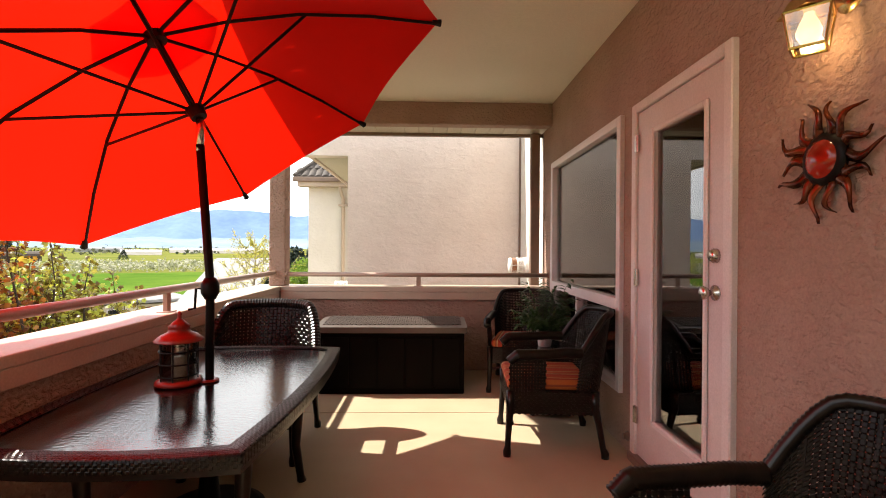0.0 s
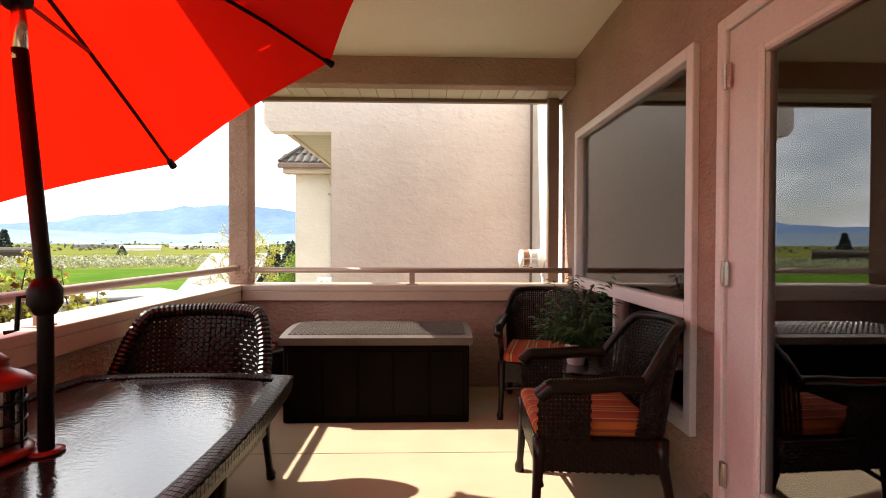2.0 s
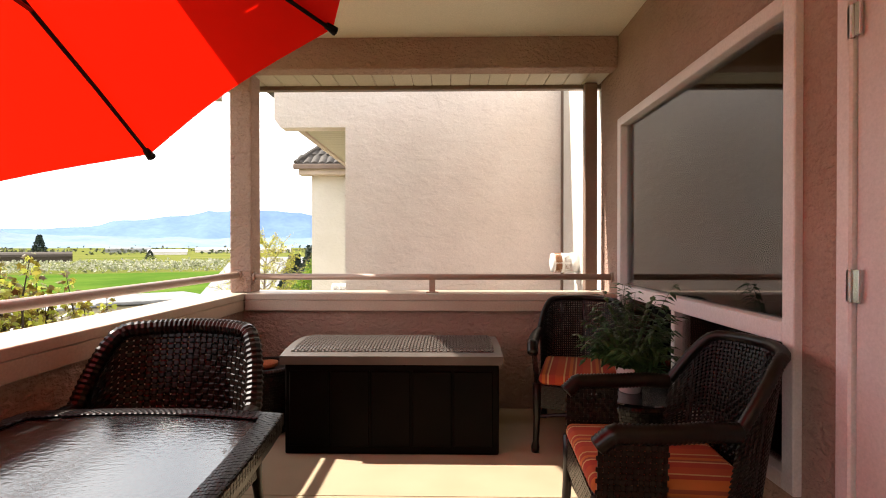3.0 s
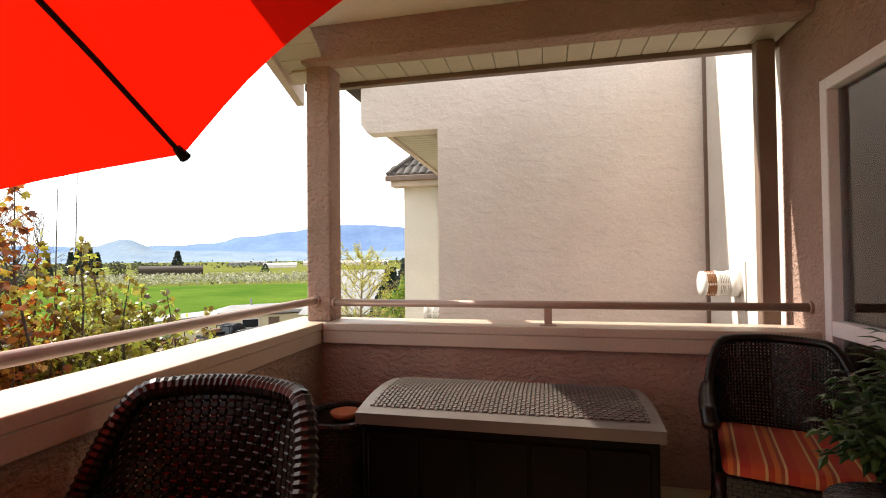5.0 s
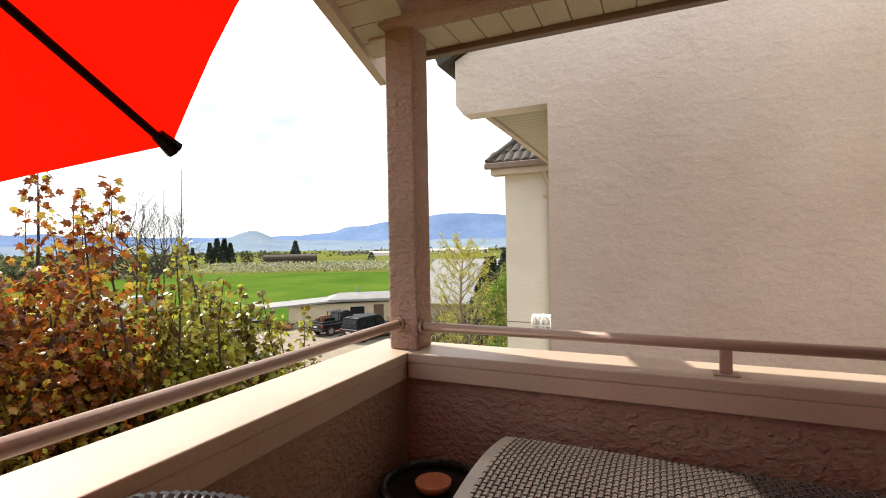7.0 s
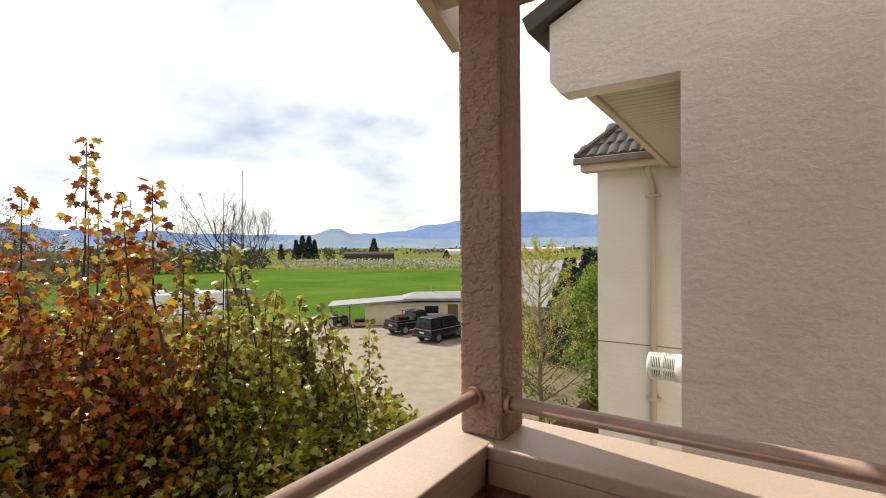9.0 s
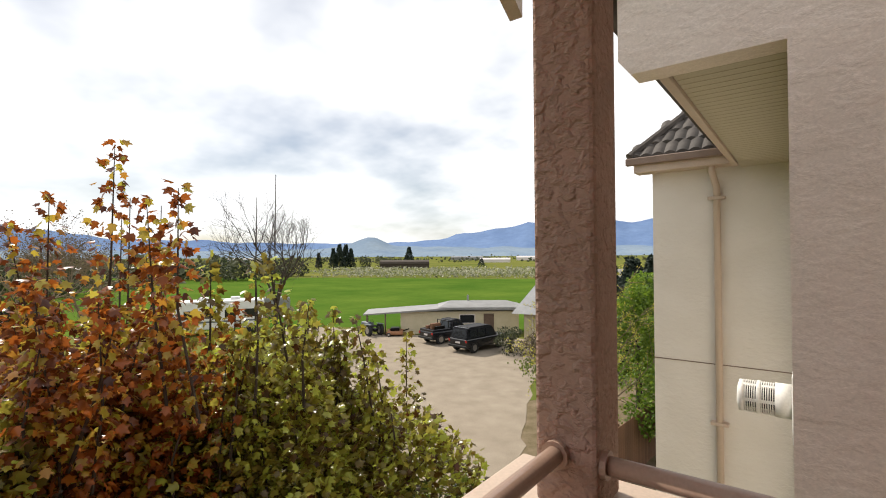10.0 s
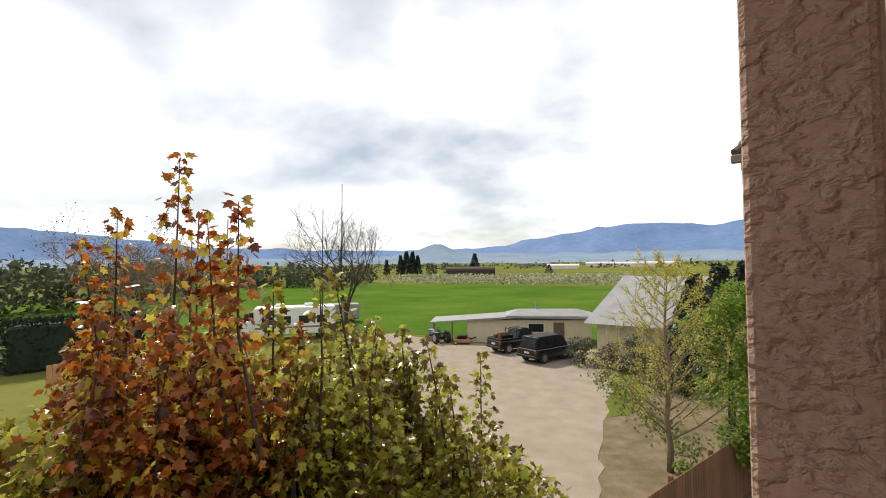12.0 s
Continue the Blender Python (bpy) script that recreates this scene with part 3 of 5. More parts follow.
def dining_table():
    t = thing("patio_table", TX, TY, 0, 0, "dark wicker patio table with textured glass top", "table")
    out, inn = table_outline(0.5, 0.79, 0.045), table_outline(0.44, 0.73, 0.045)
    n = len(out)
    part("glass_top", prism(inn, TZ - 0.01, TZ - 0.002), TABLEGLASS, t, "dark textured glass top")
    ring = [Vector((x, y, 0)) for x, y in out]
    ringi = [Vector((x, y, 0)) for x, y in inn]

    def rim(u, v):
        f = u * n
        i = int(f) % n
        q = f - int(f)
        o = ring[i].lerp(ring[(i + 1) % n], q)
        k = ringi[i].lerp(ringi[(i + 1) % n], q)
        p = k.lerp(o, min(1, v * 1.6))
        if v > 0.62:
            p = o.copy()
        p.z = TZ + 0.004 - (0.012 * max(0, v - 0.35) + (0.09 * max(0, v - 0.62)))
        return p
    v_, f_ = weave(rim, 320, 10, 0.0025, 1.6, 0.85)
    stuffed("woven_rim", v_, f_, WICKER, t, "dark woven wicker rim")
    bm = bmesh.new()
    for z0, z1, a, b in ((TZ - 0.06, TZ - 0.004, inn, [(x * 0.995, y * 0.996) for x, y in out]),):
        A0 = [bm.verts.new((x, y, z0)) for x, y in a]; B0 = [bm.verts.new((x, y, z0)) for x, y in b]
        A1 = [bm.verts.new((x, y, z1)) for x, y in a]; B1 = [bm.verts.new((x, y, z1)) for x, y in b]
        for i in range(n):
            j = (i + 1) % n
            bm.faces.new((A0[i], A0[j], B0[j], B0[i])); bm.faces.new((A1[i], B1[i], B1[j], A1[j]))
            bm.faces.new((B0[i], B0[j], B1[j], B1[i])); bm.faces.new((A0[j], A0[i], A1[i], A1[j]))
    part("apron", bm, WICKER, t)
    part("under_shelf", prism([(x * 0.98, y * 0.98) for x, y in inn], TZ - 0.05, TZ - 0.03), BLACKMETAL, t)
    for sx in (-1, 1):
        for sy in (-1, 1):
            x, y = sx * 0.3, sy * 0.37
            part("leg", tube([(x, y, TZ - 0.05), (x * 1.02, y * 1.01, 0.42), (x * 0.98, y * 0.99, 0.2), (x * 1.06, y * 1.02, 0.03), (x * 1.08, y * 1.03, 0)], [0.036, 0.032, 0.024, 0.02, 0.026], 12), WICKER, t, smooth=True)


def umbrella():
    u = thing("patio_umbrella", 0.046, 2.946, 0, 0, "open tilted red patio umbrella through the table", "umbrella")
    off = Vector((0.046, 2.946, 0))
    joint = Vector((0.012, 2.912, 1.79)) - off
    axis = Vector((-0.5772, 0.0607, 1)).normalized()
    run = Vector((-0.005, 2.911, 1.878)) - off
    top = Vector((-0.2103, 2.9321, 2.2331)) - off
    part("pole", tube([(0, 0, 0.05), (0, 0, 1.1), joint - Vector((0, 0, 0.06))], 0.019, 16), BLACKMETAL, u, smooth=True)
    part("tilt_joint", tube([joint - Vector((0, 0, 0.09)), joint, run - axis * 0.03], [0.018, 0.018, 0.016], 14), NICKEL, u, "bare metal tilt joint", True)
    part("upper_pole", tube([run - axis * 0.03, top], 0.016, 14), BLACKMETAL, u, smooth=True)
    crank = part("crank_box", tube([(0, 0, 1.02), (0, 0, 1.05), (0, 0, 1.09), (0, 0, 1.12)], [0.024, 0.04, 0.04, 0.024], 14), BLACKMETAL, u, smooth=True)
    part("crank_handle", tube([(-0.03, -0.01, 1.07), (-0.055, -0.02, 1.07), (-0.06, -0.02, 0.98), (-0.085, -0.03, 0.975)], 0.006, 8), BLACKMETAL, crank)
    part("table_collar", lathe([(0.042, TZ + 0.001), (0.042, TZ + 0.006), (0.022, TZ + 0.009)], 20), REDPAINT, u, smooth=True)
    part("base", lathe([(0.24, 0), (0.25, 0.03), (0.2, 0.06), (0.05, 0.08), (0.03, 0.3), (0.022, 0.3)], 28), BLACKMETAL, u, smooth=True)
    e1 = axis.cross(Vector((0, 1, 0))).normalized()
    e2 = axis.cross(e1)
    R, D, ph = 1.3057, 0.4306, 3.4151
    tips = [top - axis * D + R * (math.cos(ph + k * math.pi / 4) * e1 + math.sin(ph + k * math.pi / 4) * e2) for k in range(8)]

    def rib_at(k, f):
        p = top.lerp(tips[k % 8], f)
        return p + axis * 0.09 * math.sin(math.pi * f)
    bm = tube([top - axis * 0.035, top + axis * 0.02], 0.045, 16)
    part("top_hub", bm, BLACKMETAL, u)
    part("runner", tube([run - axis * 0.03, run + axis * 0.02], [0.036, 0.042], 16), BLACKMETAL, u)
    NR, NS = 12, 8
    verts, faces = [], []
    for k in range(8):
        base = len(verts)
        for r in range(NR + 1):
            f = 0.02 + 0.985 * r / NR
            a, b = rib_at(k, f), rib_at(k + 1, f)
            for s in range(NS + 1):
                q = s / NS
                p = a.lerp(b, q)
                sag = math.sin(math.pi * q)
                p = p - axis * 0.035 * sag * f + (top - p).normalized() * 0.075 * sag * f * f + axis * 0.012
                verts.append(p)
        for r in range(NR):
            for s in range(NS):
                i = base + r * (NS + 1) + s
                faces.append((i, i + 1, i + NS + 2, i + NS + 1))
    can = raw("canopy", verts, faces, CANOPY, u, "red fabric canopy of eight panels", True)
    verts, faces = [], []
    for k in range(8):
        base = len(verts)
        for f in (0.03, 0.12, 0.22):
            a, b = rib_at(k, f), rib_at(k + 1, f)
            for s in range(5):
                p = a.lerp(b, s / 4)
                p = p - axis * 0.02 * math.sin(math.pi * s / 4) * f + axis * (0.05 - 0.07 * f)
                verts.append(p)
        for r in range(2):
            for s in range(4):
                i = base + r * 5 + s
                faces.append((i, i + 1, i + 6, i + 5))
    raw("vent_flap", verts, faces, CANOPY, can, "red wind vent flap", True)
    for k in range(8):
        rb = part("rib", tube([rib_at(k, f) - axis * 0.006 for f in (0.02, 0.25, 0.5, 0.75, 1.0)], 0.0085, 8), BLACKMETAL, u)
        part("strut", tube([run, rib_at(k, 0.52) - axis * 0.012], 0.0075, 8), BLACKMETAL, rb)
        d = (rib_at(k, 1) - rib_at(k, 0.9)).normalized()
        part("tip_pocket", tube([rib_at(k, 1) - d * 0.035, rib_at(k, 1) + d * 0.012], [0.014, 0.02], 8), BLACKMETAL, rb)


def table_lantern():
    g = thing("candle_lantern", -0.07, 2.90, TZ + 0.002, 10, "red and black metal candle lantern on the table", "lantern")
    g.scale = (0.86, 0.86, 0.98)
    part("base", lathe([(0.10, 0), (0.115, 0.006), (0.11, 0.02), (0.09, 0.026)], 28), REDPAINT, g, smooth=True)
    for k in range(8):
        a = math.pi / 4 * k
        part("cage_bar", tube([(0.092 * math.cos(a), 0.092 * math.sin(a), 0.02), (0.092 * math.cos(a), 0.092 * math.sin(a), 0.2)], 0.004, 6), BLACKMETAL, g)
    for z in (0.045, 0.1, 0.155, 0.198):
        part("cage_ring", tube([(0.093 * math.cos(2 * math.pi * k / 24), 0.093 * math.sin(2 * math.pi * k / 24), z) for k in range(25)], 0.004, 6), BLACKMETAL, g)
    p_ = part("glass", lathe([(0.08, 0.024), (0.08, 0.2)], 24, False), CLEAR, g, "clear glass cylinder", True)
    p_.visible_shadow = False
    part("candle", lathe([(0.036, 0.024), (0.036, 0.12), (0.03, 0.125), (0.004, 0.122)], 18), WAX, g, "ivory pillar candle", True)
    part("roof", lathe([(0.118, 0.198), (0.12, 0.204), (0.09, 0.226), (0.055, 0.24), (0.05, 0.262), (0.056, 0.266), (0.03, 0.286), (0.012, 0.3), (0.010, 0.315), (0.014, 0.322), (0.004, 0.335)], 28), REDPAINT, g, "red domed vented roof", True)


dining_table()
umbrella()
table_lantern()


# ---- wicker chairs ----
def wicker_chair(name, x, y, rz, seat_z, arm_z, back_z, hw, label, group, holes=True, cushion=True, coarse=False):
    """Front is -y. A curved woven back running into rolled arms, apron and turned legs."""
    c = thing(name, x, y, 0, rz, label, "chair", group)
    hd = 0.27

    def back(u, v):
        a = (u - 0.5) * 2
        px = hw * math.sin(a * 1.35) / math.sin(1.35)
        py = hd + 0.05 - 0.19 * abs(a) ** 2.6
        topz = back_z - (0.02 * a * a + (back_z - arm_z) * max(0, abs(a) - 0.6) ** 1.6 / (0.4 ** 1.6) * 0.85)
        z = seat_z - 0.02 + (topz - seat_z + 0.02) * v
        return Vector((px * (1 + 0.05 * v), py + 0.09 * v * (1 - 0.6 * abs(a)), z))
    nu, nv, thick = (34, 20, 0.0065) if coarse else (48, 30, 0.0035)
    v_, f_ = weave(back, nu, nv, thick, 1.45, 0.55 if holes else 0.72)
    b_ = stuffed("backrest", v_, f_, WICKER, c, "open woven dark wicker back")
    part("rim", braid([back(k / 24, 1) for k in range(25)], 0.036 if coarse else 0.022, 10, 0.022 if coarse else 0.016), WICKER, b_, "rolled braided rim", not coarse)
    for k in range(5):
        part("back_stake", tube([back(0.1 + 0.2 * k, 0), back(0.1 + 0.2 * k, 0.5) + Vector((0, 0.004, 0)), back(0.1 + 0.2 * k, 1)], 0.006, 6), WICKER, b_)
    for s in (-1, 1):
        e = back(0.5 + 0.5 * s, 0.97)
        pts = [e, Vector((s * hw * 1.08, e.y - 0.1, arm_z + 0.01)), Vector((s * hw * 1.1, -0.05, arm_z)), Vector((s * hw * 1.08, -hd + 0.05, arm_z - 0.005)), Vector((s * hw * 1.05, -hd, arm_z - 0.05))]
        a_ = part("arm", braid(pts, 0.034, 10, 0.014), WICKER, c, "rolled woven arm", True)

        def side(u, v, s=s):
            yy = -hd + 0.22 * u
            return Vector((s * hw * (1.0 + 0.08 * v), yy, seat_z - 0.02 + (arm_z - seat_z) * v))
        v_, f_ = weave(side, 12, 12, 0.0025, 1.4, 0.8)
        stuffed("arm_panel", v_, f_, WICKER, a_)
        for yy, kick in ((-hd + 0.01, -0.02), (hd - 0.02, 0.06)):
            lx = s * (hw - 0.01)
            part("leg", tube([(lx, yy, seat_z), (lx, yy, seat_z - 0.1), (lx * 1.0, yy + kick * 0.4, 0.2), (lx * 1.02, yy + kick * 0.8, 0.06), (lx * 1.03, yy + kick, 0.03), (lx * 1.03, yy + kick, 0)], [0.027, 0.027, 0.02, 0.018, 0.025, 0.023], 10), WICKER, c, smooth=True)

    def apron(u, v):
        q = u * 4
        k, f = int(min(q, 3.999)), q - int(min(q, 3.999))
        cs = [(-hw, -hd), (hw, -hd), (hw, hd), (-hw, hd)]
        a, b = cs[k], cs[(k + 1) % 4]
        return Vector((a[0] + (b[0] - a[0]) * f, a[1] + (b[1] - a[1]) * f, seat_z - 0.14 + 0.13 * v))
    v_, f_ = weave(apron, 120, 8, 0.0025, 1.5, 0.9)
    stuffed("apron", v_, f_, WICKER, c, "woven wicker apron")
    part("seat", box(-hw, hw, -hd, hd, seat_z - 0.03, seat_z - 0.005, 0.008), WICKER, c)
    part("stretcher", tube([(-hw, -hd + 0.02, 0.2), (0, -hd + 0.02, 0.24), (hw, -hd + 0.02, 0.2)], 0.011, 8), WICKER, c)
    if cushion:
        bm = bmesh.new()
        add_box(bm, -hw + 0.02, hw - 0.02, -hd - 0.01, hd - 0.03, 0.0, 0.065, 0.028, 3)
        bmesh.ops.subdivide_edges(bm, edges=bm.edges[:], cuts=1)
        for v in bm.verts:
            if v.co.z > 0.04:
                v.co.z += 0.012 * (1 - (v.co.x / hw) ** 2) * (1 - (v.co.y / hd) ** 2)
        cu = part("seat_cushion", bm, STRIPES, None, "", True)
        cu.matrix_world = pose(x, y, seat_z - 0.004, 0, 0, rz)
        tagged(cu, "orange striped outdoor seat cushion on wicker chair", "cushion", "seat cushions")
    return c


wicker_chair("wicker_armchair", 1.84, 3.84, -94, 0.40, 0.63, 0.86, 0.27, "dark brown wicker armchair beside the window", "wicker armchairs")
wicker_chair("wicker_armchair", 1.92, 5.06, -16, 0.40, 0.63, 0.85, 0.27, "dark brown wicker armchair by the north parapet", "wicker armchairs")
wicker_chair("dining_chair", -0.06, 3.76, 0, 0.40, 0.545, 0.86, 0.34, "dark wicker dining chair pushed under the table", "dining chairs", False, False, True)
wicker_chair("dining_chair", 1.86, 1.76, -90, 0.42, 0.62, 0.87, 0.27, "dark wicker dining chair against the house wall", "dining chairs", False, False)


# ---- storage chest ----
def storage_chest():
    x0, x1, y0, y1 = 0.09, 1.385, 4.79, 5.44
    c = thing("storage_chest", 0, 0, 0, 0, "dark brown resin storage chest with woven-look lid", "chest")
    part("body", box(x0 + 0.02, x1 - 0.02, y0 + 0.015, y1 - 0.015, 0, 0.53, 0.012, 2), RESIN, c)
    for k in range(5):
        xa = x0 + 0.05 + k * 0.24
        part("panel", box(xa, xa + 0.228, y0 + 0.006, y0 + 0.02, 0.05, 0.49, 0.005), RESIN, c)

    def lid(u, v):
        return Vector((x0 + (x1 - x0) * u, y0 - 0.01 + (y1 - y0 + 0.01) * v, 0.565 + 0.05 * math.sin(math.pi * min(1, 0.08 + v * 0.9)) ** 0.8))
    verts, faces = [], []
    NU, NV = 20, 14
    for j in range(NV + 1):
        for i in range(NU + 1):
            verts.append(lid(i / NU, j / NV))
    for j in range(NV):
        for i in range(NU):
            b = j * (NU + 1) + i
            faces.append((b, b + 1, b + NU + 2, b + NU + 1))
    base = len(verts)
    ring = [i for i in range(NU + 1)] + [(NU + 1) * j + NU for j in range(1, NV + 1)] + [(NU + 1) * NV + i for i in range(NU - 1, -1, -1)] + [(NU + 1) * j for j in range(NV - 1, 0, -1)]
    for i in ring:
        verts.append(Vector((verts[i].x, verts[i].y, 0.532)))
    n = len(ring)
    for k in range(n):
        faces.append((ring[k], base + k, base + (k + 1) % n, ring[(k + 1) % n]))
    faces.append(tuple(base + k for k in range(n)))
    ld = raw("lid", verts, faces, LIDRESIN, c, "taupe domed lid with raised weave")

    def field(u, v):
        p = lid(0.035 + 0.93 * u, 0.09 + 0.86 * v)
        return p + Vector((0, 0, 0.0015))
    v_, f_ = weave(field, 60, 28, 0.0055, 1.15, 0.6)
    stuffed("weave_relief", v_, f_, LIDRESIN, ld)


storage_chest()


# ---- side table with plant, corner stool ----
def side_table():
    t = thing("side_table", 1.99, 4.42, 0, 0, "small round wicker side table with glass top", "table")
    part("glass_top", lathe([(0.0, 0.492), (0.232, 0.492), (0.237, 0.497), (0.232, 0.503), (0.0, 0.503)], 36, False), TABLEGLASS, t, "round dark glass top")
    part("rim", braid([(0.225 * math.cos(2 * math.pi * k / 32), 0.225 * math.sin(2 * math.pi * k / 32), 0.475) for k in range(33)], 0.016, 8), WICKER, t)

    def drum(u, v):
        a = 2 * math.pi * u
        r = 0.2 - 0.05 * math.sin(math.pi * v)
        return Vector((r * math.cos(a), r * math.sin(a), 0.05 + 0.42 * v))
    v_, f_ = weave(drum, 60, 24, 0.003, 1.4, 0.85)
    stuffed("drum", v_, f_, WICKER, t, "woven wicker drum")
    for k in range(4):
        a = math.pi / 4 + math.pi / 2 * k
        part("leg", tube([(0.19 * math.cos(a), 0.19 * math.sin(a), 0.47), (0.14 * math.cos(a), 0.14 * math.sin(a), 0.26), (0.2 * math.cos(a), 0.2 * math.sin(a), 0)], 0.015, 8), WICKER, t)


def potted_plant():
    x, y, z = 1.965, 4.40, 0.504
    p = thing("potted_plant", x, y, z, 0, "leafy green houseplant in a white pot", "plant")
    part("pot", lathe([(0.045, 0), (0.05, 0.004), (0.068, 0.12), (0.07, 0.125), (0.064, 0.125), (0.06, 0.11), (0.0, 0.108)], 26), POT, p, "white ceramic pot", True)
    rng = random.Random(8)
    part("soil", lathe([(0.0, 0.105), (0.06, 0.112)], 18, False), SOIL, p)
    bm = bmesh.new()
    verts, faces = [], []
    for k in range(60):
        a = rng.uniform(0, 2 * math.pi)
        L = rng.uniform(0.18, 0.36)
        lift = rng.uniform(0.55, 1.5)
        out = Vector((math.cos(a), math.sin(a), 0))
        pts = []
        for s in range(6):
            f = s / 5
            pts.append(Vector((0, 0, 0.11)) + out * (0.02 + L * f * (1.05 - lift * 0.4)) + Vector((0, 0, L * lift * 1.15 * f - 0.13 * f * f)))
        add_tube(bm, pts, [0.0025, 0.0022, 0.002, 0.0018, 0.0014, 0.001], 4)
        for s in range(2, 12):
            f = s / 11
            i = min(4, int(f * 5)); q = f * 5 - i
            c = pts[i].lerp(pts[i + 1], q)
            for sd in (-1, 1):
                d = (Vector((-out.y, out.x, 0)) * sd + out * rng.uniform(0.4, 1.0) + Vector((0, 0, rng.uniform(-0.5, 0.3)))).normalized()
                w = d.cross(Vector((0, 0, 1))).normalized() * 0.013
                l = rng.uniform(0.045, 0.085)
                b = len(verts)
                verts += [c, c + d * l * 0.45 + w, c + d * l + Vector((0, 0, -0.012)), c + d * l * 0.45 - w, c + d * l * 0.5 + Vector((0, 0, 0.004))]
                faces += [(b, b + 1, b + 4), (b + 1, b + 2, b + 4), (b + 2, b + 3, b + 4), (b + 3, b, b + 4)]
    part("stem", bm, PLANTLEAF, p)
    raw("foliage", verts, faces, PLANTLEAF, p, "narrow arching green leaflets")


def corner_stool():
    c = thing("wicker_stool", -0.17, 5.22, 0, 0, "dark round wicker stool in the parapet corner", "stool")

    def drum(u, v):
        a = 2 * math.pi * u
        r = 0.2 + 0.03 * math.sin(math.pi * v)
        return Vector((r * math.cos(a), r * math.sin(a), 0.01 + 0.4 * v))
    v_, f_ = weave(drum, 64, 24, 0.003, 1.4, 0.9)
    stuffed("drum", v_, f_, WICKER, c)
    part("core", lathe([(0.19, 0.005), (0.215, 0.2), (0.19, 0.4)], 28), WICKER, c)
    part("rim", braid([(0.2 * math.cos(2 * math.pi * k / 32), 0.2 * math.sin(2 * math.pi * k / 32), 0.41) for k in range(33)], 0.02, 8), WICKER, c)
    d = thing("terracotta_dish", -0.15, 5.2, 0.402, 0, "orange terracotta dish on the dark stool", "dish")
    part("dish", lathe([(0.05, 0), (0.07, 0.02), (0.075, 0.04), (0.068, 0.04), (0.055, 0.012), (0.0, 0.01)], 24), TERRACOTTA, d, smooth=True)


side_table()
potted_plant()
corner_stool()


# ---- the wing of the same building beyond the balcony ----
def wing():
    bm = bmesh.new()
    prof = [(-0.08, -5.4), (2.31, -5.4), (2.31, 4.5), (-0.87, 3.0), (-0.87, 2.62), (-0.80, 2.53), (-0.08, 2.53)]
    a = [bm.verts.new((x, 7.25, z)) for x, z in prof]
    b = [bm.verts.new((x, 7.43, z)) for x, z in prof]
    n = len(prof)
    for i in range(n):
        bm.faces.new((a[(i + 1) % n], a[i], b[i], b[(i + 1) % n]))
    bm.faces.new(a); bm.faces.new(b[::-1])
    bmesh.ops.recalc_face_normals(bm, faces=bm.faces)
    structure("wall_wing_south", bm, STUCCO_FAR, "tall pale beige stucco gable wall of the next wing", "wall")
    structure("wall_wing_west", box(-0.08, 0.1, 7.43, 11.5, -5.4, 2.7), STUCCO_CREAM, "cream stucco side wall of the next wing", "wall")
    structure("trim_wall_joint", box(2.285, 2.31, 7.225, 7.25, -1.0, 3.6), FASCIA, "dark joint strip in the wall corner", "trim")
    structure("wall_bay", box(-1.715, 0.1, 11.5, 13.5, -5.4, 2.64), STUCCO_CREAM, "cream stucco bay wall of the next wing", "wall")
    structure("trim_bay_joint", box(-1.715, -0.08, 11.492, 11.5, 0.06, 0.072), FASCIA, "thin dark control joint in the stucco", "trim")
    s = thing("soffit_wing", 0, 0, 0, 0, "cream slatted soffit under the wing roof", "soffit", kind="structure")
    b0 = part("board", box(-0.66, -0.08, 0, 0.096, 2.6, 2.615, 0.004), SOFFIT, s)
    b0.location.y = 7.43
    for i in range(1, 40):
        o = new("board", b0.data)
        o.parent, o.location.y = s, 7.43 + 0.102 * i
    part("backing", box(-0.66, -0.08, 7.43, 11.5, 2.612, 2.62), FASCIA, s)
    structure("trim_wing_fascia", box(-0.72, -0.662, 7.43, 11.2, 2.57, 2.78, 0.004), CAP, "beige fascia board of the wing roof", "trim")
    # roofs
    bm = bmesh.new()
    vs = [bm.verts.new(p) for p in ((-1.0, 7.18, 2.96), (2.5, 7.18, 4.62), (2.5, 11.4, 4.62), (-1.0, 11.4, 2.96), (-1.04, 7.18, 3.06), (2.46, 7.18, 4.72), (2.46, 11.4, 4.72), (-1.04, 11.4, 3.06))]
    for f in ((0, 1, 2, 3), (7, 6, 5, 4), (0, 4, 5, 1), (1, 5, 6, 2), (2, 6, 7, 3), (3, 7, 4, 0)):
        bm.faces.new([vs[i] for i in f])
    structure("roof_wing", bm, TILE, "dark tiled roof slope of the wing", "roof")
    r = thing("roof_bay", 0, 0, 0, 0, "grey-brown concrete tile roof over the bay", "roof", kind="structure")
    x0, y0, z0, rise = -1.98, 11.24, 2.80, 0.95
    # southern slope, a hip on its west side
    part("deck", moved(bmesh_slope(x0, y0, z0, rise), Matrix()), FASCIA, r)
    t = bmesh.new()
    ring = []
    for j, (yy) in enumerate((0, 0.22)):
        ring.append([t.verts.new((0.15 * k / 8, yy, 0.032 * abs(math.sin(math.pi * k / 8)) + 0.02 + rise * yy + (0.024 if j == 0 else 0))) for k in range(9)])
    low = [t.verts.new((0.15 * k / 8, 0, 0.0)) for k in range(9)]
    for k in range(8):
        t.faces.new((ring[0][k], ring[0][k + 1], ring[1][k + 1], ring[1][k]))
        t.faces.new((low[k], low[k + 1], ring[0][k + 1], ring[0][k]))
    me = bpy.data.meshes.new("tile")
    t.to_mesh(me); t.free(); me.materials.append(TILE)
